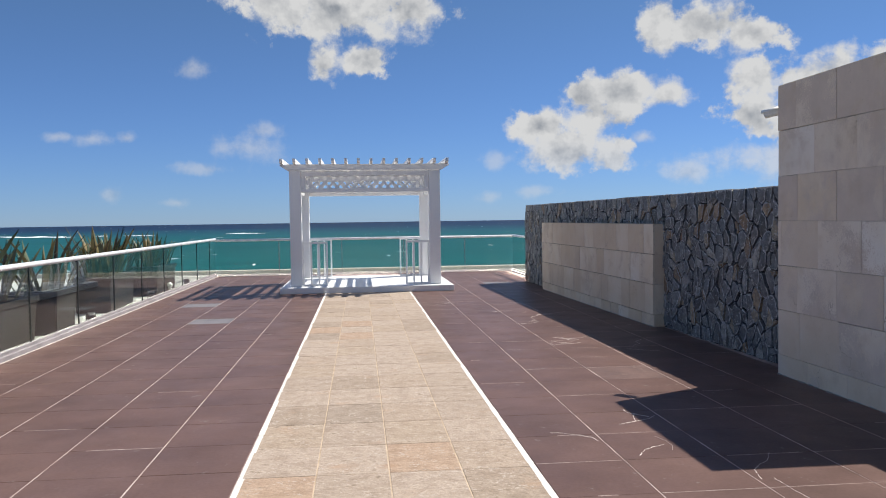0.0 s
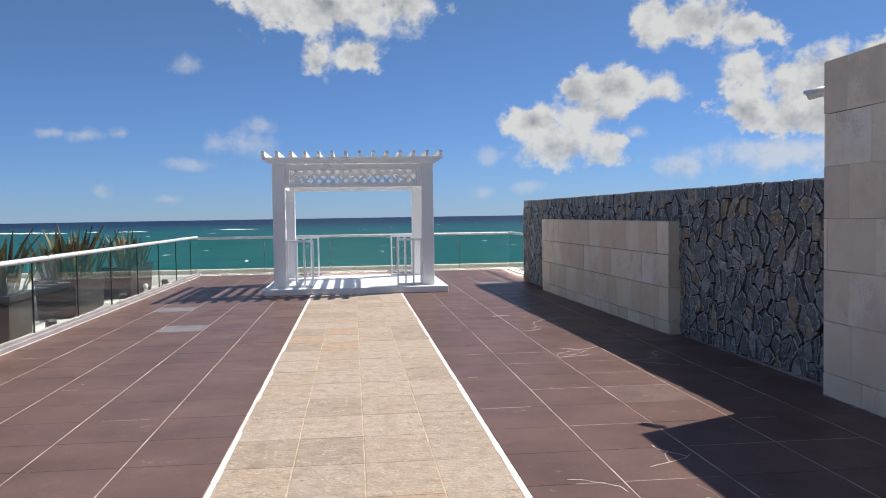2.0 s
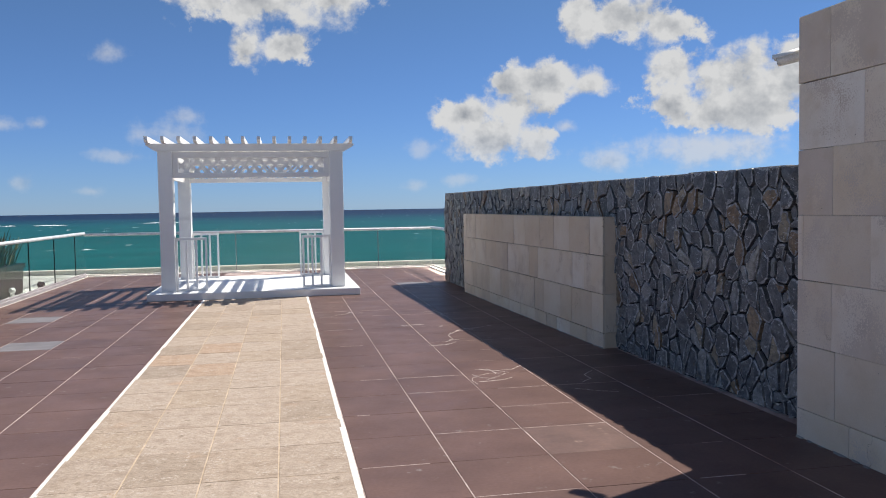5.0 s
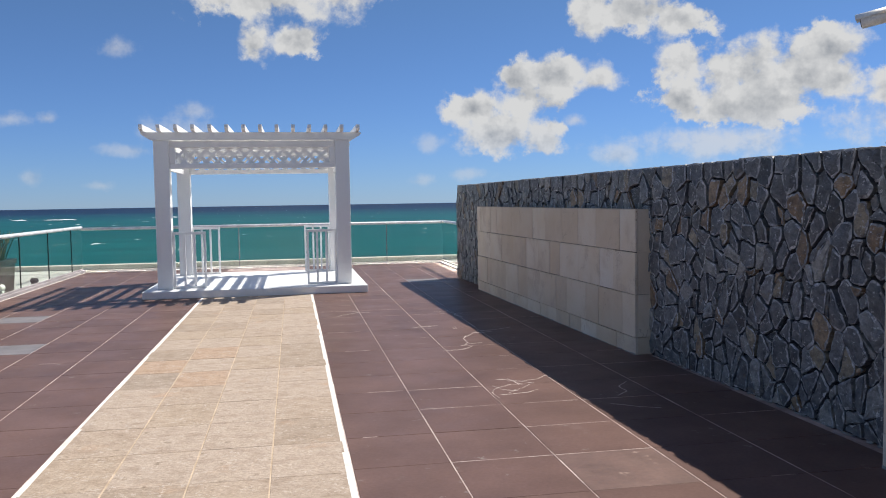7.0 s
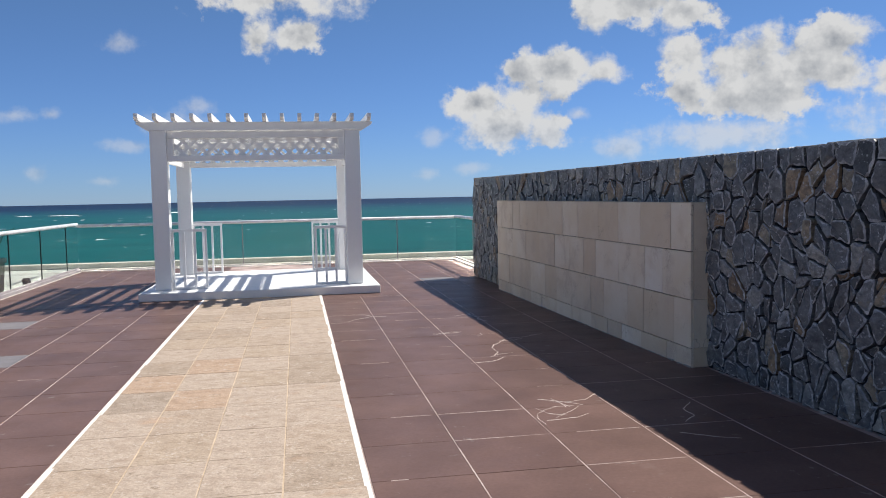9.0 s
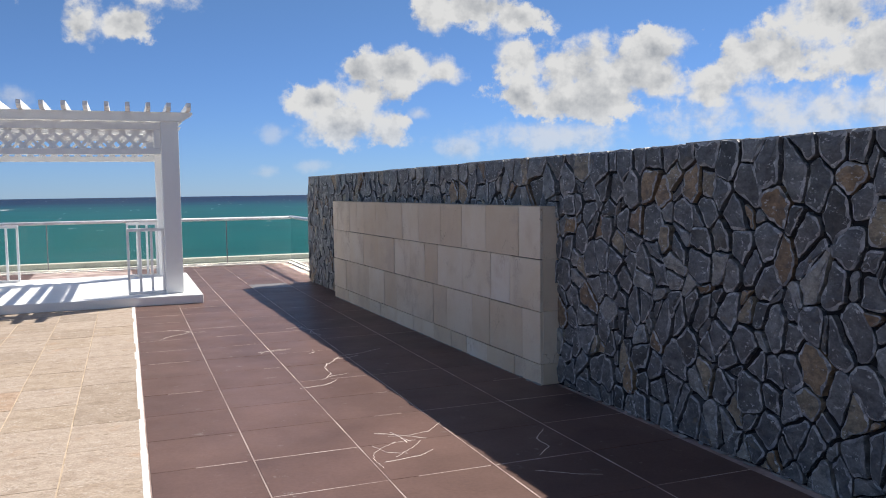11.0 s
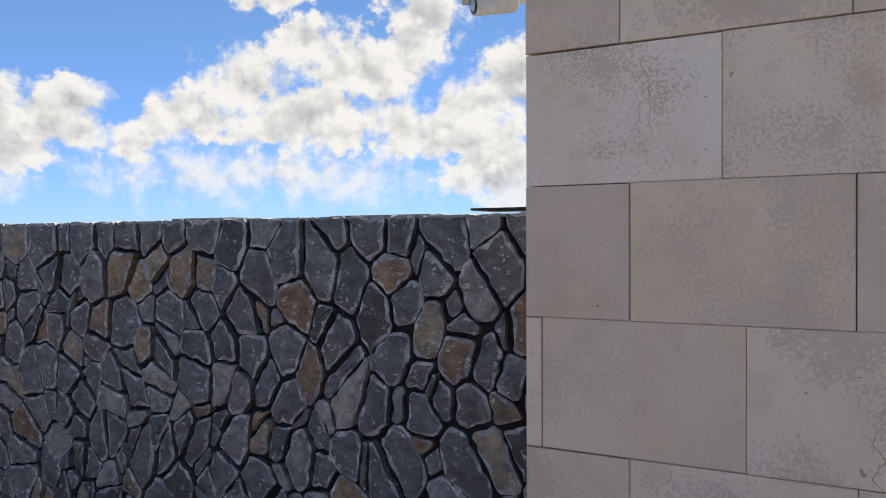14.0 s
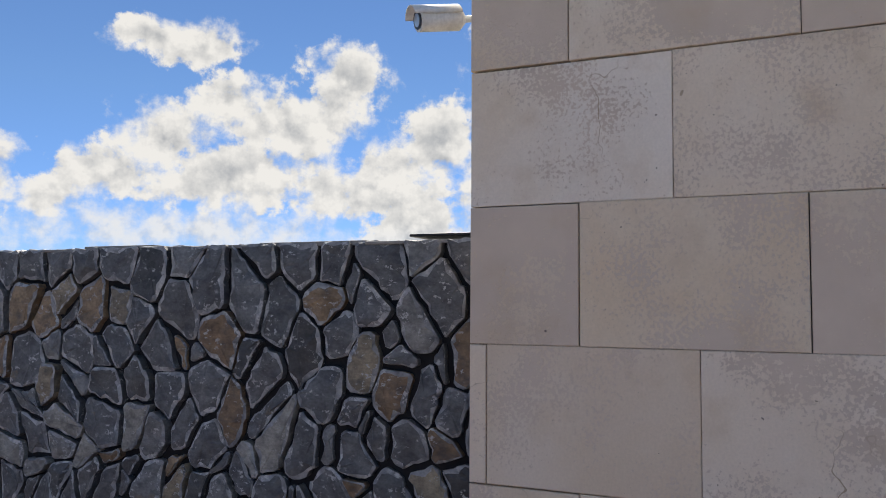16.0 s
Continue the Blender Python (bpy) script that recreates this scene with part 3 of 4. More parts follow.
# ---- pergola ----
def pergola():
    root = tagged(empty("pergola", pose(0.15, 18.7, 0)), "white painted wooden wedding pergola on a low plinth", "pergola")
    y0, y1 = 17.30 - 18.7, 19.95 - 18.7
    xa, xb, w = -1.415 - 0.15, 1.475 - 0.15, 0.237
    part("plinth", box((-1.765, -1.70, 0.0), (1.80, 1.72, 0.125), 0.012), M_WHITE, root, "white painted low plinth")
    for x in (xa, xb):
        for y in (y0, y1):
            part("post", box((x, y, 0.125), (x + w, y + w, 2.53), 0.008), M_WHITE, root)
    # lattice aprons between the posts on all four sides, each in a frame of its own: x along it, y through it
    def apron(m, n, t):
        rail = lambda name, lo, hi, parent=root: part(name, box(lo, hi, 0.004, m), M_WHITE, parent)
        rail("bottom_rail", (0.002, -t, 2.075), (n - 0.002, t, 2.156))
        rail("top_rail", (0.002, -t, 2.417), (n - 0.002, t, 2.53))
        for u, v in ((0.002, 0.09), (n - 0.09, n - 0.002)):
            rail("stile", (u, -t, 2.158), (v, t, 2.415))
        lat = part("lattice", box((0.088, -t + 0.01, 2.150), (n - 0.088, t - 0.01, 2.160), 0.0, m), M_WHITE, root, "white diagonal lattice")
        h = 2.417 - 2.156
        for sgn, dy in ((1, -0.007), (-1, 0.007)):
            x = 0.09 - h
            while x < n - 0.09:
                u0, u1 = max(x, 0.09), min(x + h, n - 0.09)
                if u1 - u0 > 0.02:
                    za, zb = (u0 - x, u1 - x) if sgn > 0 else (h - (u0 - x), h - (u1 - x))
                    p0, p1 = Vector((u0, dy, 2.156 + za)), Vector((u1, dy, 2.156 + zb))
                    d = p1 - p0
                    q = Matrix.Translation((p0 + p1) / 2) @ Matrix.Rotation(-math.atan2(d.z, d.x), 4, "Y")
                    part("slat", box((-d.length / 2, -0.006, -0.021), (d.length / 2, 0.006, 0.021), 0.0, m @ q), M_WHITE, lat)
                x += 0.176

    for y in (y0, y1):
        apron(pose(xa + w, y + w / 2, 0), xb - xa - w, 0.068)
    for x in (xa, xb):
        apron(pose(x + w / 2, y0 + w, 0, 0, 0, 90), y1 - y0 - w, 0.024)
    # cornice boards with slanted ends
    for y in (y0 - 0.03, y0 + w - 0.03, y1 - 0.03, y1 + w - 0.03):
        bm = bmesh.new()
        prof = [(-1.745, 2.655), (-1.745, 2.625), (-1.60, 2.532), (1.60, 2.532), (1.755, 2.625), (1.755, 2.655)]
        f = bm.faces.new([bm.verts.new((u, y, z)) for u, z in prof])
        r = bmesh.ops.extrude_face_region(bm, geom=[f])
        bmesh.ops.translate(bm, verts=[v for v in r["geom"] if isinstance(v, bmesh.types.BMVert)], vec=(0, 0.055, 0))
        bmesh.ops.recalc_face_normals(bm, faces=bm.faces)
        part("cornice", bm, M_WHITE, root)
    for i in range(14):
        x = -1.70 + i * 3.39 / 13
        bm = bmesh.new()
        prof = [(y0 - 0.22, 2.657), (y1 + w + 0.22, 2.657), (y1 + w + 0.30, 2.70), (y1 + w + 0.30, 2.757), (y0 - 0.30, 2.757), (y0 - 0.30, 2.70)]
        f = bm.faces.new([bm.verts.new((x - 0.028, u, z)) for u, z in prof])
        r = bmesh.ops.extrude_face_region(bm, geom=[f])
        bmesh.ops.translate(bm, verts=[v for v in r["geom"] if isinstance(v, bmesh.types.BMVert)], vec=(0.056, 0, 0))
        bmesh.ops.recalc_face_normals(bm, faces=bm.faces)
        part("rafter", bm, M_WHITE, root)
    # four short balustrades
    for y in (y0 + 0.09, y1 + 0.09):
        for lo, hi in ((xa + w + 0.001, -0.655 - 0.15), (0.975 - 0.15, xb - 0.001)):
            bal = part("balustrade", box((lo, y, 1.005), (hi, y + 0.05, 1.05), 0.004), M_WHITE, root, "short white balustrade between post and opening")
            part("bottom_bar", box((lo, y + 0.004, 0.127), (hi, y + 0.046, 0.165), 0.004), M_WHITE, bal)
            for i in range(4):
                x = lo + 0.018 + i * (hi - lo - 0.036) / 3
                part("baluster", box((x - 0.018, y + 0.008, 0.167), (x + 0.018, y + 0.042, 1.003), 0.003), M_WHITE, bal)
    return root


pergola()


# ---- security camera on the pier ----
def security_camera():
    m = pose(3.985, 7.40, 2.465) @ Matrix.Scale(0.8, 4)
    root = tagged(empty("security_camera", m), "white bullet security camera on a wall bracket of the pier", "security camera")
    part("mounting_plate", tube((0, 0.0, 0), (0, 0.018, 0), 0.045, 20), M_PLASTIC, root, smooth=False)
    part("arm", tube((0, 0.015, 0), (-0.012, 0.075, 0.0), 0.014, 12), M_PLASTIC, root, smooth=True)
    joint = bmesh.new()
    bmesh.ops.create_uvsphere(joint, u_segments=16, v_segments=10, radius=0.024, matrix=Matrix.Translation((-0.014, 0.083, 0)))
    part("swivel", joint, M_PLASTIC, root, smooth=True)
    a, b = Vector((-0.016, 0.075, 0.0)), Vector((-0.160, 0.202, -0.033))
    d = (b - a).normalized()
    body = part("housing", add_tube(tube(a + d * 0.02, b, 0.046, 28), a, a + d * 0.02, 0.028, 28, 0.046), M_PLASTIC, root, "cream-white housing", False)
    part("lens_ring", tube(b - d * 0.001, b + d * 0.004, 0.036, 28), M_BLACK, body, "black lens ring")
    part("lens", tube(b + d * 0.004, b + d * 0.006, 0.026, 24), M_STEEL, body, "grey lens window")
    # hood: a curved sheet over the housing
    bm = bmesh.new()
    q = d.to_track_quat("Y", "Z").to_matrix()
    rows = []
    for k, ext in ((0, 0.02), (1, 0.225)):
        rows.append([[bm.verts.new(a + d * ext + q @ Vector((r * math.sin(t), 0, r * math.cos(t) + 0.004))) for t in [radians(-80 + 16 * i) for i in range(11)]] for r in (0.051, 0.055)])
    for i in range(10):
        bm.faces.new((rows[0][1][i], rows[0][1][i + 1], rows[1][1][i + 1], rows[1][1][i]))
        bm.faces.new((rows[0][0][i + 1], rows[0][0][i], rows[1][0][i], rows[1][0][i + 1]))
        bm.faces.new((rows[1][0][i], rows[1][1][i], rows[1][1][i + 1], rows[1][0][i + 1]))
        bm.faces.new((rows[0][0][i + 1], rows[0][1][i + 1], rows[0][1][i], rows[0][0][i]))
    for i in (0, 10):
        bm.faces.new((rows[0][0][i], rows[0][1][i], rows[1][1][i], rows[1][0][i]))
    bmesh.ops.recalc_face_normals(bm, faces=bm.faces)
    part("hood", bm, M_PLASTIC, root, "curved white sun hood", True)


security_camera()
plate = tagged(link("metal_strip", box((0.02, -0.22, WALL_H + 0.011), (0.34, -0.02, WALL_H + 0.021), 0.003), M_BLACK), "thin dark metal strip lying on the wall's top", "metal strip")
plate.matrix_world = WALL


# ---- planters, plants and things outside the west railing ----
def planter(x, y, wx, wy, h, rz=0):
    root = tagged(empty("planter", pose(x, y, -0.045, 0, 0, rz)), "large dark brown rectangular planter with a raised rim", "planter", "planters outside the railing")
    bm = bmesh.new()
    bmesh.ops.create_cube(bm, size=1.0)
    for v in bm.verts:
        k = 1.0 if v.co.z > 0 else 0.93
        v.co = Vector((v.co.x * wx * k, v.co.y * wy * k, (v.co.z + 0.5) * (h - 0.05)))
    bmesh.ops.bevel(bm, geom=list(bm.edges), offset=0.012, segments=2, affect="EDGES")
    part("body", bm, M_PLANTER, root)
    bm = bmesh.new()
    o, t = 0.025, 0.07
    add_box(bm, (-wx / 2 - o, -wy / 2 - o, h - 0.05), (wx / 2 + o, -wy / 2 + t, h + 0.04), 0.008)
    add_box(bm, (-wx / 2 - o, wy / 2 - t, h - 0.05), (wx / 2 + o, wy / 2 + o, h + 0.04), 0.008)
    add_box(bm, (-wx / 2 - o, -wy / 2 + t, h - 0.05), (-wx / 2 + t, wy / 2 - t, h + 0.04), 0.008)
    add_box(bm, (wx / 2 - t, -wy / 2 + t, h - 0.05), (wx / 2 + o, wy / 2 - t, h + 0.04), 0.008)
    part("rim", bm, M_PLANTER, root)
    part("soil", box((-wx / 2 + 0.06, -wy / 2 + 0.06, h - 0.048), (wx / 2 - 0.06, wy / 2 - 0.06, h + 0.005)), M_SOIL, root, "dry soil")
    return root


def blade_mesh(length, width, bend, twist, seed):
    """A stiff sword leaf, folded along its middle, tapering to a point."""
    rng = random.Random(seed)
    vs, fs = [], []
    n = 7
    for i in range(n + 1):
        t = i / n
        w = width * (0.55 + 0.9 * t - 1.45 * t ** 2.4) * 0.9 if t < 1 else 0.001
        cx, cz = bend * t * t * length, length * t * (1 - 0.25 * bend * t)
        a = twist * t
        for k, f in ((-1, 0.25), (0, 0), (1, 0.25)):
            vs.append((cx + f * w * math.cos(a) - k * w * math.sin(a) * 0.5, k * w * math.cos(a) * 0.5, cz + rng.uniform(-0.004, 0.004)))
    for i in range(n):
        for k in (0, 1):
            p = i * 3 + k
            fs.append((p, p + 1, p + 4, p + 3))
    # a thin second skin gives the leaf its thickness
    off = len(vs)
    vs += [(x - 0.006, y, z) for x, y, z in vs]
    fs += [tuple(off + q for q in reversed(f)) for f in fs]
    me = bpy.data.meshes.new("leaf")
    me.from_pydata(vs, [], fs)
    me.materials.append(M_LEAF)
    me.polygons.foreach_set("use_smooth", [True] * len(me.polygons))
    return me


BLADES = [blade_mesh(random.Random(i).uniform(0.7, 1.0), random.Random(i + 50).uniform(0.05, 0.085), random.Random(i + 90).uniform(0.0, 0.45), random.Random(i + 30).uniform(-0.8, 0.8), i) for i in range(9)]


def plant(x, y, z, wx, wy, count, tall, seed):
    rng = random.Random(seed)
    root = tagged(empty("plant", pose(x, y, z)), "clump of stiff sword-shaped green and yellowing leaves in a planter", "plant", "plants in the planters")
    for i in range(count):
        u, v = rng.uniform(-1, 1), rng.uniform(-1, 1)
        ob = new("leaf", rng.choice(BLADES))
        lean = 4 + 20 * math.hypot(u, v) * rng.uniform(0.3, 1.0)
        k = tall * rng.uniform(0.62, 1.08)
        ob.matrix_world = pose(u * wx / 2 * 0.8, v * wy / 2 * 0.8, -0.02, 0, 0, math.degrees(math.atan2(v, u)) + rng.uniform(-50, 50)) @ pose(0, 0, 0, 0, lean, 0) @ Matrix.Diagonal((k, k * rng.uniform(1.1, 1.7), k, 1))
        ob.parent = root
    return root


for x, y, wx, wy, h, rz, n, tall, seed in ((-4.52, 10.45, 0.60, 1.75, 0.58, 0, 60, 1.10, 1), (-4.50, 12.35, 0.60, 0.95, 0.58, 3, 36, 1.12, 2),
                                           (-4.62, 15.6, 0.60, 2.05, 0.58, 4, 95, 1.05, 3), (-4.52, 18.6, 0.60, 1.75, 0.58, 0, 60, 0.95, 4)):
    planter(x, y, wx, wy, h, rz)
    plant(x, y, h - 0.04, wx, wy, n, tall, seed)


def white_chair():
    root = tagged(empty("chair", pose(-5.32, 16.5, -0.045, 0, 0, 205)), "white moulded plastic garden chair between the planters", "chair")
    part("seat", box((-0.24, -0.24, 0.40), (0.24, 0.24, 0.435), 0.012), M_PLASTIC, root)
    back = bmesh.new()
    add_box(back, (-0.24, 0, 0), (0.24, 0.03, 0.50), 0.012, pose(0, 0.22, 0.42, -14))
    part("backrest", back, M_PLASTIC, root)
    for sx in (-1, 1):
        for sy in (-1, 1):
            part("leg", tube((sx * 0.23, sy * 0.23, 0), (sx * 0.20, sy * 0.20, 0.41), 0.022, 10), M_PLASTIC, root)
        part("armrest", box((sx * 0.25 - 0.025, -0.22, 0.62), (sx * 0.25 + 0.025, 0.30, 0.645), 0.008), M_PLASTIC, root)
        part("arm_support", tube((sx * 0.24, -0.20, 0.42), (sx * 0.25, -0.20, 0.625), 0.018, 10), M_PLASTIC, root)


white_chair()


def floodlight(x, y, rz, mat, label):
    root = tagged(empty("floodlight", pose(x, y, -0.045, 0, 0, rz)), label, "floodlight", "floodlights outside the railing")
    part("foot", box((-0.07, -0.05, 0), (0.07, 0.05, 0.012), 0.003), mat, root)
    part("bracket", box((-0.075, -0.012, 0.012), (-0.065, 0.012, 0.14), 0.002), mat, root)
    part("bracket", box((0.065, -0.012, 0.012), (0.075, 0.012, 0.14), 0.002), mat, root)
    head = part("head", box((-0.062, -0.05, -0.045), (0.062, 0.03, 0.045), 0.010, pose(0, 0, 0.13, 35)), mat, root)
    part("lens", box((-0.05, 0.031, -0.034), (0.05, 0.036, 0.034), 0.002, pose(0, 0, 0.13, 35)), M_STEEL, head, "glass front")
    return root


floodlight(-4.16, 16.95, 20, M_BLACK, "small black floodlight on the concrete beside the glass")
floodlight(-4.16, 20.35, -15, M_BLACK, "small black floodlight on the concrete beside the glass")
floodlight(-4.14, 13.2, 40, M_BLACK, "small black floodlight on the concrete beside the glass")
lamp = tagged(empty("garden_lamp", pose(-4.10, 18.35, -0.045)), "short white garden bollard lamp beside the glass", "lamp")
part("stem", tube((0, 0, 0), (0, 0, 0.16), 0.035, 14), M_PLASTIC, lamp)
dome = bmesh.new()
bmesh.ops.create_uvsphere(dome, u_segments=16, v_segments=10, radius=0.058, matrix=Matrix.Translation((0, 0, 0.19)))
part("head", dome, M_PLASTIC, lamp, smooth=True)


def cable(points, r, label):
    cu = bpy.data.curves.new("cable", "CURVE")
    cu.dimensions, cu.bevel_depth = "3D", r
    sp = cu.splines.new("NURBS")
    sp.points.add(len(points) - 1)
    for q, p in zip(sp.points, points):
        q.co = (*p, 1)
    sp.use_endpoint_u, sp.order_u = True, 3
    cu.materials.append(M_BLACK)
    return tagged(new("cable", cu), label, "cable")


rng = random.Random(8)
cable([(-4.12 + 0.09 * math.sin(y * 2.1) + rng.uniform(-0.04, 0.04), y, -0.035) for y in [10.4 + 0.45 * i for i in range(24)]], 0.008, "thin black cable lying along the kerb")

# breaking waves on the reef, far out
bm = bmesh.new()
rng = random.Random(3)
for k in range(12):
    x, y = -350 + rng.uniform(-90, 90) + (k > 8) * 120, 950 + rng.uniform(-40, 60)
    n, l = 10, rng.uniform(10, 50)
    ring = []
    for i in range(n):
        t = i / (n - 1)
        ring.append((x + l * t, y + rng.uniform(-5, 5), (rng.uniform(1.2, 4.5)) * math.sin(math.pi * t) + 0.5))
    lower = [bm.verts.new((a, b - c * 2.2, -12.9)) for a, b, c in ring]
    upper = [bm.verts.new((a, b + c * 2.2, -12.9 + c * 0.12)) for a, b, c in ring]
    for i in range(n - 1):
        bm.faces.new((lower[i], lower[i + 1], upper[i + 1], upper[i]))
tagged(link("breakers", bm, M_FOAM), "white breaking waves over a far reef", "waves", kind="stuff")


# ---- limestone blocks ----
def block_mesh(w, d, h, seed, mat):
    """A block, x wide, y out of the wall, z up, with slightly chipped edges; base corner at 0."""
    rng = random.Random(seed)
    e = 0.0022
    j = lambda: rng.uniform(-0.0012, 0.0012)
    vs = []
    for y, k in ((0, 0), (d - e, 0), (d, e)):
        for x, z in ((0, 0), (w, 0), (w, h), (0, h)):
            vs.append((x + (k if x == 0 else -k) + (j() if k else 0), y + (j() if k else 0), z + (k if z == 0 else -k) + (j() if k else 0)))
    fs = []
    for r in (0, 4):
        for i in range(4):
            q = (i + 1) % 4
            fs.append((r + q, r + i, r + 4 + i, r + 4 + q))
    fs.append((11, 10, 9, 8))
    fs.append((0, 1, 2, 3))
    me = bpy.data.meshes.new("block")
    me.from_pydata(vs, [], fs)
    me.materials.append(mat)
    return me


def lay_blocks(parent, m, courses, cuts, depth, seed, mat, gap=0.0):
    rng = random.Random(seed)
    for ci, (z0, z1) in enumerate(zip(courses, courses[1:])):
        for u, v in zip(cuts[ci], cuts[ci][1:]):
            me = block_mesh(v - u - gap - rng.uniform(0.0015, 0.0045), depth, z1 - z0 - gap - rng.uniform(0.001, 0.005), rng.random(), mat)
            ob = new("block", me)
            ob.parent = parent
            ob.matrix_parent_inverse = parent.matrix_world.inverted()
            ob.matrix_world = m @ Matrix.Translation((u + rng.uniform(0.0005, 0.002), rng.uniform(-0.003, 0.003), z0 + rng.uniform(0.0004, 0.002)))


# pier: face towards the aisle; x runs from the far corner towards the start
TC = [0.0, 0.19, 0.61, 1.022, 1.434, 1.847, 2.265, 2.68]
U = lambda ys: [0.0] + [TOWER_B - y for y in ys] + [TOWER_B - TOWER_A]
tower_cuts = [U((6.9, 6.3)), U((7.03, 6.42, 5.82)), U((7.06, 6.45, 5.84)), U((7.345, 6.73, 6.12)), U((7.06, 6.455, 5.85)), U((6.795, 6.18)), U((7.09, 6.465, 5.86))]
# x axis towards -y, y axis towards -x
FACE = Matrix(((0, -1, 0, TOWER_X + 0.022), (-1, 0, 0, TOWER_B), (0, 0, 1, 0), (0, 0, 0, 1)))
lay_blocks(wall_tower, FACE, TC, tower_cuts, 0.022, 21, M_LIME)
END = Matrix(((-1, 0, 0, TOWER_X + 1.0), (0, 1, 0, TOWER_B - 0.022), (0, 0, 1, 0), (0, 0, 0, 1)))
lay_blocks(wall_tower, END, TC, [[0.0, 0.5, 0.977] if i % 2 else [0.0, 0.977] for i in range(7)], 0.022, 22, M_LIME)
BACK = Matrix(((0, 1, 0, TOWER_X + 1.0), (1, 0, 0, TOWER_A), (0, 0, 1, 0), (0, 0, 0, 1)))
lay_blocks(wall_tower, BACK, TC, [[0.0, 0.61, 1.22, 1.84] if i % 2 else [0.0, 0.92, 1.84] for i in range(7)], 0.022, 23, M_LIME)
NEAR = Matrix(((1, 0, 0, TOWER_X + 0.023), (0, -1, 0, TOWER_A + 0.022), (0, 0, 1, 0), (0, 0, 0, 1)))
lay_blocks(wall_tower, NEAR, TC, [[0.0, 0.5, 0.977] if i % 2 else [0.0, 0.977] for i in range(7)], 0.022, 24, M_LIME)
cap = part("cap", box((TOWER_X + 0.002, TOWER_A + 0.002, TOWER_H - 0.009), (TOWER_X + 1.0, TOWER_B - 0.002, TOWER_H + 0.003), 0.002), M_LIME, wall_tower)

PC = [0.0, 0.165, 0.575, 0.98, 1.387]
rng = random.Random(12)
panel_cuts = []
for i in range(4):
    c, u = [PANEL_A], PANEL_A + (0.45, 0.30, 0.52, 0.36)[i]
    while u < PANEL_B - 0.15:
        c.append(u)
        u += rng.choice((0.61, 0.61, 0.45, 0.52, 0.36))
    panel_cuts.append(c + [PANEL_B])
PFX = WALL @ Matrix.Translation((0, PANEL_OUT - 0.022, 0))
lay_blocks(wall_panel, PFX, PC, panel_cuts, 0.022, 31, M_LIME_PANEL, 0.004)
PE = WALL @ Matrix(((0, -1, 0, PANEL_A + 0.02), (1, 0, 0, -0.03), (0, 0, 1, 0), (0, 0, 0, 1)))
lay_blocks(wall_panel, PE, PC, [[0.0, PANEL_OUT + 0.03 - 0.023]] * 4, 0.02, 32, M_LIME_PANEL)
part("cap", box((PANEL_A + 0.002, -0.03, PANEL_H - 0.010), (PANEL_B - 0.002, PANEL_OUT - 0.004, PANEL_H - 0.001), 0.002), M_LIME_PANEL, wall_panel)


# crumbled mortar along the foot of the pier, the panel and the wall
def rubble(name, m, length, seed, label):
    rng = random.Random(seed)
    bm = bmesh.new()
    u = 0.0
    while u < length:
        w, d, h = rng.uniform(0.02, 0.14), rng.uniform(0.006, 0.02), rng.uniform(0.004, 0.014)
        bm2 = [bm.verts.new((u, 0, 0.0)), bm.verts.new((u + w, 0, 0.0)), bm.verts.new((u + w * 0.8, d, 0.0)), bm.verts.new((u + w * 0.2, d, 0.0)),
               bm.verts.new((u, 0, h)), bm.verts.new((u + w, 0, h * 0.8))]
        for q in ((4, 5, 2, 3), (4, 3, 0), (5, 1, 2), (0, 1, 5, 4)):
            bm.faces.new([bm2[k] for k in q])
        u += w + rng.uniform(0.0, 0.12)
    bmesh.ops.recalc_face_normals(bm, faces=bm.faces)
    ob = part(name, bm, M_COPING, floor, label)
    ob.matrix_world = m
    return ob


rubble("mortar_fillet", Matrix(((0, -1, 0, TOWER_X - 0.001), (-1, 0, 0, TOWER_B), (0, 0, 1, 0), (0, 0, 0, 1))), TOWER_B - TOWER_A, 61, "crumbling grey mortar at the pier's foot")
rubble("mortar_fillet", WALL @ Matrix.Translation((PANEL_A, PANEL_OUT + 0.001, 0)), PANEL_B - PANEL_A, 62, "crumbling grey mortar at the panel's foot")
rubble("mortar_fillet", WALL @ Matrix.Translation((0, 0.0, 0)), PANEL_A, 63, "crumbling grey mortar at the wall's foot")


# ---- field stones ----
def clip(poly, n, c):
    """The part of a convex polygon where dot(p, n) <= c."""
    out = []
    for i, p in enumerate(poly):
        q = poly[(i + 1) % len(poly)]
        dp, dq = p[0] * n[0] + p[1] * n[1] - c, q[0] * n[0] + q[1] * n[1] - c
        if dp <= 0:
            out.append(p)
        if dp * dq < 0:
            t = dp / (dp - dq)
            out.append((p[0] + t * (q[0] - p[0]), p[1] + t * (q[1] - p[1])))
    return out


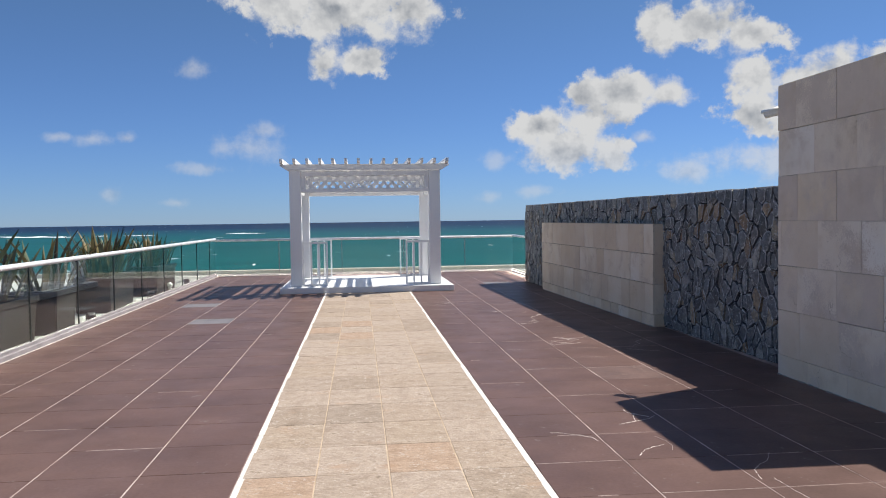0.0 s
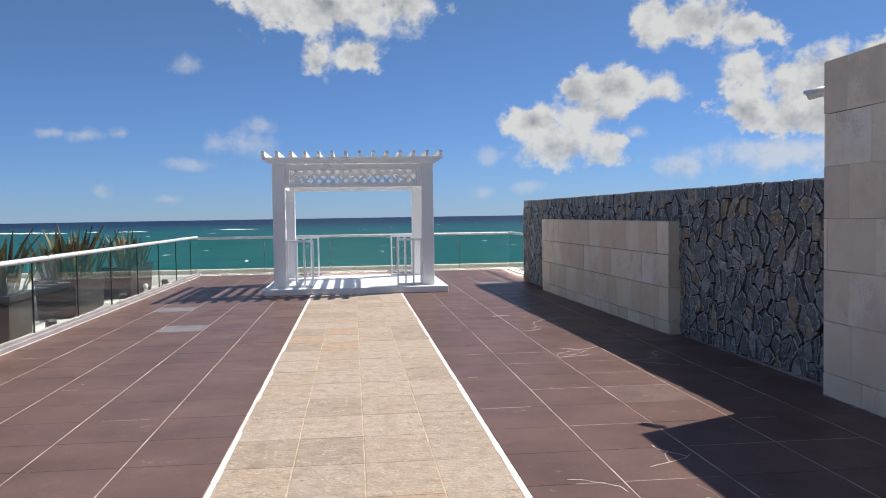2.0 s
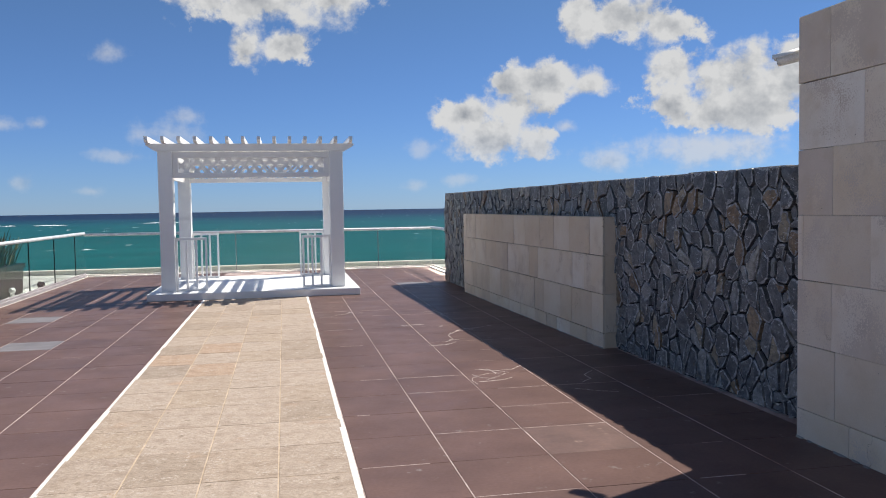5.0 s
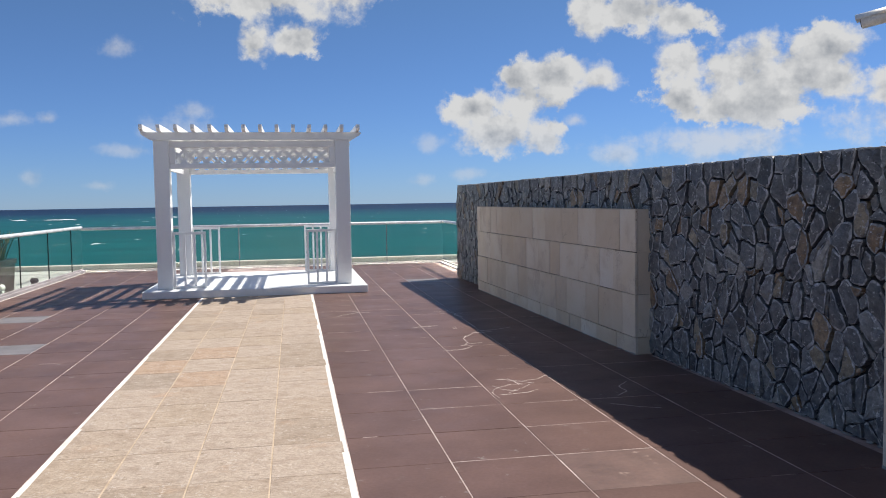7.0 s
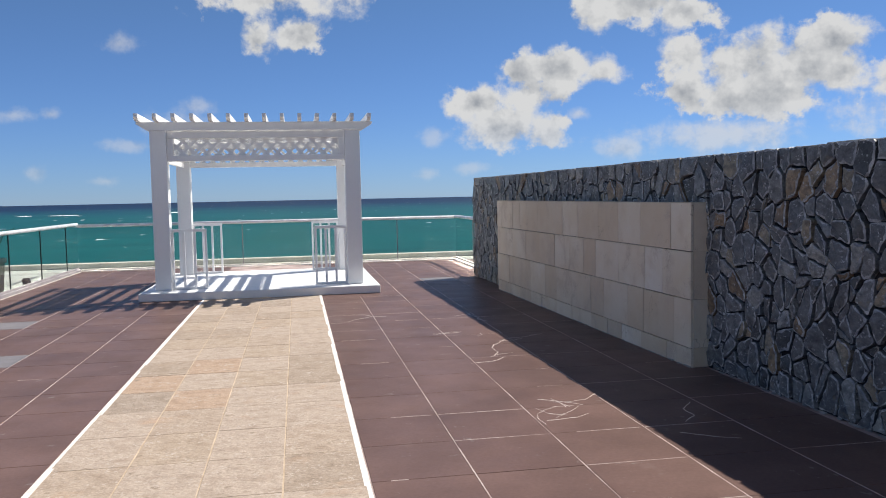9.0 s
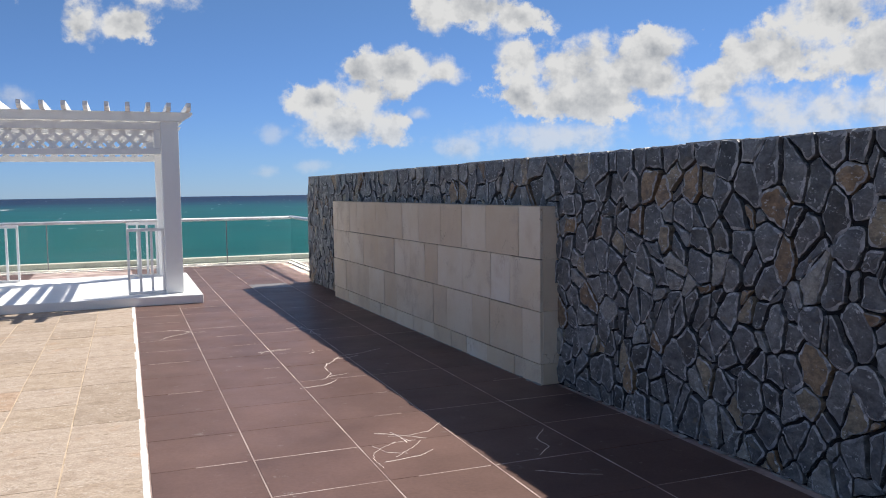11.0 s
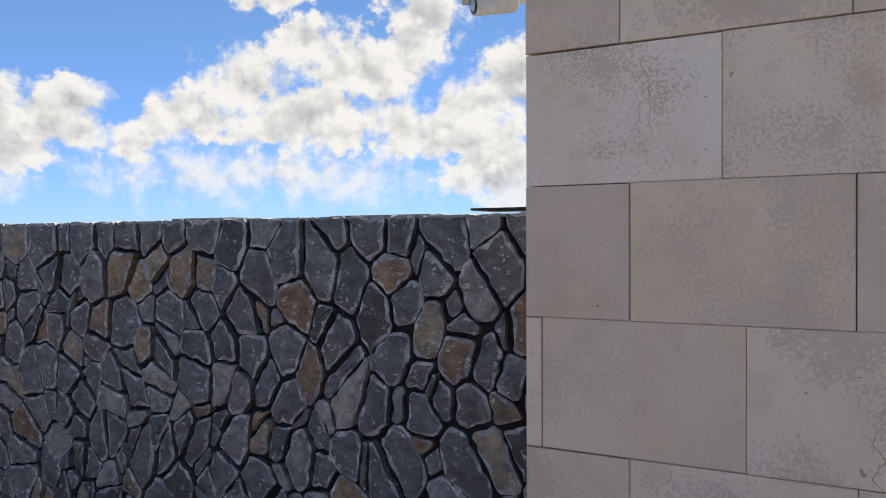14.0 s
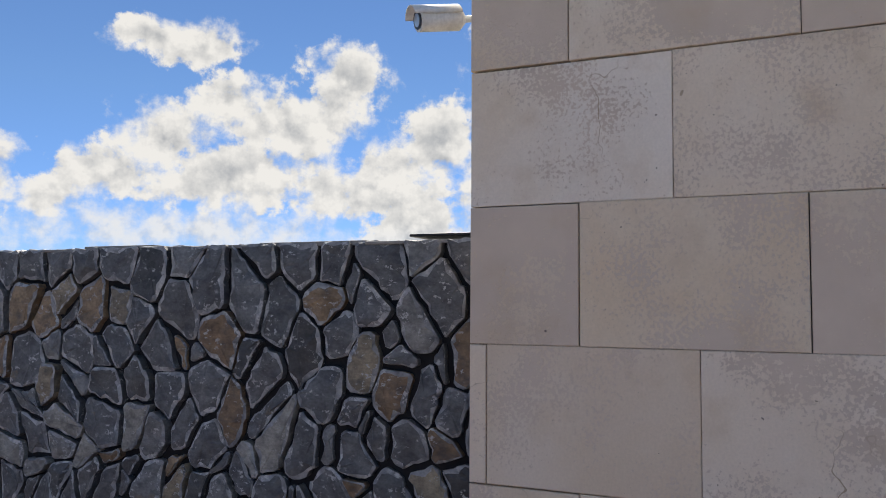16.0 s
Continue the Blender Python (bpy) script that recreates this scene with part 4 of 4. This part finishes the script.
def stone_cells(s0, s1, z0, z1, step, seed):
    """Uneven cells, large and small, that fill a stretch of wall."""
    rng = random.Random(seed)
    pts = []
    dz = step * 1.2
    rows = round((z1 - z0) / dz)
    dz = (z1 - z0) / rows
    for row in range(rows):
        z = z0 + (row + 0.5) * dz
        s = s0 + (row % 2) * step * 0.5
        k = 0.18 if row == rows - 1 else 0.46
        while s < s1:
            r = rng.random()
            if r > 0.10:
                pts.append((s + rng.uniform(-0.42, 0.42) * step, z + rng.uniform(-k, k) * dz, rng.uniform(-0.5, 0.5)))
            if r > 0.62 and row < rows - 1:
                pts.append((s + rng.uniform(-0.5, 0.5) * step, z + rng.uniform(-0.5, 0.5) * dz, -0.45))
            s += step * (1.25 if row == rows - 1 else 1.0)
    cells = []
    for i, (x, y, w) in enumerate(pts):
        poly = [(s0, z0), (s1, z0), (s1, z1), (s0, z1)]
        for k, (u, v, w2) in enumerate(pts):
            if k == i or abs(u - x) > step * 3 or abs(v - y) > dz * 2.8:
                continue
            dx, dy = u - x, (v - y) * 0.76
            n = (dx, dy * 0.76)
            # heavier points take more of the wall
            t = 0.5 + 0.24 * step * step * (w - w2) / (dx * dx + dy * dy + 1e-6)
            c = n[0] * (x + t * (u - x)) + n[1] * (y + t * (v - y))
            poly = clip(poly, n, c)
            if len(poly) < 3:
                break
        if len(poly) >= 3:
            # beds and joints lean this way and that along the wall
            lean = lambda q: (q[0] + 0.055 * math.sin(6.1 * q[1] + 2.7 * q[0]) * math.sin(math.pi * q[1] / z1), q[1])
            cells.append([lean(q) for q in poly])
    return cells


def area(poly):
    return 0.5 * sum(p[0] * q[1] - q[0] * p[1] for p, q in zip(poly, poly[1:] + poly[:1]))


def stone_faces(poly, rng, top):
    """Points and faces of one split stone that fills a cell short of its joints; y points out of the wall."""
    n = len(poly)
    cx, cz = sum(p[0] for p in poly) / n, sum(p[1] for p in poly) / n
    inner = poly
    for i, p in enumerate(poly):
        q = poly[(i + 1) % n]
        ex, ez = q[0] - p[0], q[1] - p[1]
        l = math.hypot(ex, ez) or 1
        nx, nz = ez / l, -ex / l
        g = 0.0 if (top and abs(p[1] - WALL_H) < 1e-6 and abs(q[1] - WALL_H) < 1e-6) else rng.choice((0.002, 0.004, 0.006, 0.009, 0.013))
        inner = clip(inner, (nx, nz), nx * p[0] + nz * p[1] - g)
    if len(inner) < 3 or area(inner) < 0.0009:
        return None
    # knock the corners off and roughen the outline
    ring = []
    m = len(inner)
    for i, p in enumerate(inner):
        a, b = inner[i - 1], inner[(i + 1) % m]
        la, lb = math.dist(p, a), math.dist(p, b)
        k = min(rng.uniform(0.003, 0.017), la * 0.4, lb * 0.4)
        ring.append((p[0] + (a[0] - p[0]) * k / la, p[1] + (a[1] - p[1]) * k / la))
        ring.append((p[0] + (b[0] - p[0]) * k / lb, p[1] + (b[1] - p[1]) * k / lb))
        ex, ez = (b[0] - p[0]) / lb, (b[1] - p[1]) / lb
        steps = int(lb / 0.032)
        for q in range(1, steps):
            t = (q + rng.uniform(-0.3, 0.3)) / steps
            off = rng.uniform(-0.009, 0.004)
            ring.append((p[0] + ex * lb * t + ez * off, p[1] + ez * lb * t - ex * off))
    out = rng.uniform(-0.012, 0.012)
    tx, tz = rng.uniform(-0.09, 0.09), rng.uniform(-0.09, 0.09)
    size = math.sqrt(abs(area(inner)))
    e = min(0.013, size * 0.09)
    m = len(ring)
    vs = [(x, -0.036, z) for x, z in ring]
    vs += [(x, out - 0.006 + tx * (x - cx) + tz * (z - cz), z) for x, z in ring]
    for x, z in ring:
        d = math.hypot(x - cx, z - cz) or 1
        k = e * rng.uniform(0.2, 1.9) / d
        vs.append((x + (cx - x) * k, out + tx * (x - cx) + tz * (z - cz) + rng.uniform(-0.003, 0.003), z + (cz - z) * k))
    vs.append((cx + rng.uniform(-0.2, 0.2) * size, out + rng.uniform(-0.004, 0.010), cz + rng.uniform(-0.2, 0.2) * size))
    fs = []
    for r in (0, m):
        for i in range(m):
            q = (i + 1) % m
            fs.append((r + q, r + i, r + m + i, r + m + q))
    for i in range(m):
        fs.append((2 * m + (i + 1) % m, 2 * m + i, 3 * m))
    return vs, fs


def lay_stones():
    rng = random.Random(77)
    cells = stone_cells(-1.2, WALL_LEN, 0.0, WALL_H, 0.134, 41)
    stones = []
    for poly in cells:
        if area(poly) < 0:
            poly = poly[::-1]
        # the limestone panel covers this part
        if all(PANEL_A + 0.01 < p[0] < PANEL_B - 0.01 and p[1] < PANEL_H + 0.01 for p in poly):
            continue
        r = stone_faces(poly, rng, True)
        if r:
            stones.append((sum(p[0] for p in poly) / len(poly), r))
    stones.sort(key=lambda k: abs(k[0] - 1.6))
    rest_v, rest_f, rest_m = [], [], []
    for i, (_, (vs, fs)) in enumerate(stones):
        n = (len(vs) - 1) // 3
        if i < 300:
            me = bpy.data.meshes.new("stone")
            me.from_pydata(vs, [], fs)
            me.materials.append(M_STONE)
            me.materials.append(M_STONE_EDGE)
            me.polygons.foreach_set("material_index", [1 if n <= q < 2 * n else 0 for q in range(len(fs))])
            ob = new("stone", me)
            ob.parent = wall_east
        else:
            o = len(rest_v)
            rest_v += vs
            rest_f += [tuple(o + q for q in f) for f in fs]
            rest_m += [1 if n <= q < 2 * n else 0 for q in range(len(fs))]
    me = bpy.data.meshes.new("stonework")
    me.from_pydata(rest_v, [], rest_f)
    me.materials.append(M_STONE_FAR)
    me.materials.append(M_STONE_EDGE)
    me.polygons.foreach_set("material_index", rest_m)
    ob = tagged(new("stonework", me), "further field stones of the same wall", kind="stuff")
    ob.parent = wall_east


def island_copy(mat, name):
    """The same material with its tints chosen for each loose piece of a joined mesh."""
    m = mat.copy()
    m.name = name
    nt = m.node_tree
    for n in list(nt.nodes):
        if n.bl_idname == "ShaderNodeObjectInfo":
            g = nt.nodes.new("ShaderNodeNewGeometry")
            for l in list(n.outputs["Random"].links):
                nt.links.new(g.outputs["Random Per Island"], l.to_socket)
            nt.nodes.remove(n)
    return m


M_STONE_FAR = island_copy(M_STONE, "field_stone_joined")
M_TILE_FAR = island_copy(M_TILE, "maroon_tile_joined")
lay_stones()


# ---- floor tiles ----
PITCH = 0.612
X_WEST = [X_LEFT, -3.145, -2.53, -1.915, -1.305, AISLE_L - 0.022]
X_EAST = [AISLE_R + 0.022, 1.612, 2.228, 2.840, 3.455, 4.068]
GREY = ((-2.25, 12.55), (-2.85, 15.2), (3.2, 18.6))
CRAZED = ((2.5, 7.7),)


def lay_tiles():
    shared = {}
    rest_v, rest_f = [], []
    rng = random.Random(14)
    for xs, y_line in ((X_WEST, 6.28), (X_EAST, 8.014)):
        for x0, x1 in zip(xs, xs[1:]):
            k = math.floor((y_line - Y_BACK) / PITCH)
            y = y_line - k * PITCH
            while y < Y_FAR - 0.05:
                y2 = min(y + PITCH, Y_FAR)
                cx, cy, w, l = (x0 + x1) / 2, (y + y2) / 2, x1 - x0 - 0.009, y2 - y - 0.005
                mat = M_TILE
                if any(abs(cx - a) < 0.3 and abs(cy - b) < 0.306 for a, b in GREY):
                    mat = M_TILE_GREY
                elif any(abs(cx - a) < 0.3 and abs(cy - b) < 0.306 for a, b in CRAZED):
                    mat = M_TILE_CRAZED
                key = (round(w, 3), round(l, 3), mat.name)
                if key not in shared:
                    shared[key] = slab_mesh("tile", w, l, 0.0035, 0.0015, mat)
                if 2.8 < cy < 18.2 or mat is not M_TILE:
                    ob = new("tile", shared[key])
                    ob.parent = floor
                    ob.location = (cx, cy, rng.uniform(-0.0006, 0.0006))
                else:
                    o = len(rest_v)
                    me = shared[key]
                    rest_v += [(v.co.x + cx, v.co.y + cy, v.co.z) for v in me.vertices]
                    rest_f += [tuple(o + q for q in p.vertices) for p in me.polygons]
                y = y2
    me = bpy.data.meshes.new("far_tiles")
    me.from_pydata(rest_v, [], rest_f)
    me.materials.append(M_TILE_FAR)
    ob = tagged(new("far_tiles", me), "further maroon floor tiles", kind="stuff")
    ob.parent = floor


lay_tiles()

# grout lines that run the length of the terrace: pale and nearly flush
rng = random.Random(4)
for x in X_WEST[1:-1] + X_EAST[1:-1]:
    bm = bmesh.new()
    y = Y_BACK
    while y < Y_FAR - 0.01:
        l = min(rng.uniform(0.3, 0.8), Y_FAR - y)
        w = rng.uniform(0.0022, 0.0040)
        add_box(bm, (x - w, y, -0.0038), (x + w, y + l, -0.0002 + rng.uniform(-0.0006, 0.0003)))
        y += l
    part("grout_line", bm, M_GROUT, floor, "pale grout line")
# pale grout left in some of the cross joints
bm = bmesh.new()
for xs, y_line in ((X_WEST, 6.28), (X_EAST, 8.014)):
    for x0, x1 in zip(xs, xs[1:]):
        for k in range(-14, 28):
            y = y_line + k * PITCH
            if Y_BACK < y < Y_FAR and rng.random() < (0.55 if xs is X_EAST else 0.28):
                a, b = sorted((rng.uniform(0, 1), rng.uniform(0, 1)))
                if xs is X_EAST and rng.random() < 0.6:
                    a, b = 0.0, 1.0
                if b - a > 0.15:
                    w = rng.uniform(0.0020, 0.0042)
                    add_box(bm, (x0 + 0.006 + a * (x1 - x0 - 0.012), y - w, -0.0038), (x0 + 0.006 + b * (x1 - x0 - 0.012), y + w, 0.0002))
part("cross_grout", bm, M_GROUT, floor, "patchy pale grout in the cross joints")

part("edge_line", box((X_LEFT + 0.001, Y_BACK, -0.0036), (X_LEFT + 0.014, Y_FAR, 0.003)), M_WHITE_LINE, floor, "white grout line along the kerb")

# aisle
aisle = tagged(link("aisle", box((AISLE_L, Y_BACK, -0.0039), (AISLE_R, AISLE_END, 0.0012)), M_AISLE_GROUT), "aisle of beige stone tiles edged with white lines", "aisle", kind="structure")
AW = (AISLE_R - AISLE_L) / 4
shared = {}
rng = random.Random(9)
for i in range(4):
    y = 6.74 - 17 * PITCH
    while y < AISLE_END - 0.02:
        y2 = min(y + PITCH, AISLE_END)
        key = (round(y2 - y, 3), rng.randrange(3))
        if key not in shared:
            shared[key] = slab_mesh("tile", AW - 0.008, y2 - y - 0.004, 0.0055, 0.002, M_AISLE, random.Random(hash(key[1]) + 3), 0.0012)
        ob = new("tile", shared[key])
        ob.parent = aisle
        ob.location = (AISLE_L + (i + 0.5) * AW, (y + y2) / 2, 0.003 + rng.uniform(-0.0008, 0.0008))
        y = y2
for x in (AISLE_L, AISLE_R):
    bm = bmesh.new()
    y = Y_BACK
    while y < AISLE_END - 0.01:
        l = min(rng.uniform(0.2, 0.6), AISLE_END - y)
        w = rng.uniform(0.016, 0.020)
        add_box(bm, (x - w, y, -0.0036), (x + w, y + l, 0.0035 + rng.uniform(-0.0006, 0.0006)))
        y += l
    part("edge_line", bm, M_WHITE_LINE, aisle, "white grout line along the aisle")


# ---- cracks in the tiles, filled pale ----
def crack(points, w, seed):
    """A jagged hairline ribbon through a few points on the floor."""
    rng = random.Random(seed)
    fine = []
    for (x0, y0), (x1, y1) in zip(points, points[1:]):
        n = 6
        for i in range(n):
            t = i / n
            fine.append((x0 + (x1 - x0) * t + rng.uniform(-0.004, 0.004), y0 + (y1 - y0) * t + rng.uniform(-0.005, 0.005)))
    fine.append(points[-1])
    bm = bmesh.new()
    rows = []
    for i, (x, y) in enumerate(fine):
        a, b = fine[max(i - 1, 0)], fine[min(i + 1, len(fine) - 1)]
        d = Vector((b[0] - a[0], b[1] - a[1])).normalized()
        k = w * rng.uniform(0.5, 1.4)
        rows.append([bm.verts.new((x - d.y * k * s, y + d.x * k * s, z)) for s, z in ((-1, 0.0004), (0, 0.0018), (1, 0.0004))])
    for p, q in zip(rows, rows[1:]):
        for k in (0, 1):
            bm.faces.new((p[k], q[k], q[k + 1], p[k + 1]))
    bmesh.ops.recalc_face_normals(bm, faces=bm.faces)
    return part("crack", bm, M_CRACK, floor, "pale jagged crack")


CRACKS = []
rng = random.Random(23)
for cx, cy, n in ((2.38, 9.95, 6), (2.36, 9.45, 3), (2.75, 12.6, 3), (2.85, 14.2, 3), (2.10, 6.0, 3), (2.05, 5.1, 2), (2.45, 11.6, 3), (2.5, 13.0, 3), (1.5, 14.6, 3), (3.1, 9.2, 2), (2.3, 4.6, 3), (1.35, 5.6, 1)):
    for k in range(n):
        a = rng.uniform(0, 2 * math.pi)
        p = (cx + rng.uniform(-0.12, 0.12), cy + rng.uniform(-0.15, 0.15))
        pts = [p]
        for _ in range(rng.choice((2, 2, 3))):
            a += rng.uniform(-0.9, 0.9)
            l = rng.uniform(0.08, 0.22)
            pts.append((pts[-1][0] + l * math.cos(a), pts[-1][1] + l * math.sin(a)))
        crack(pts, rng.uniform(0.0012, 0.0034), rng.random())
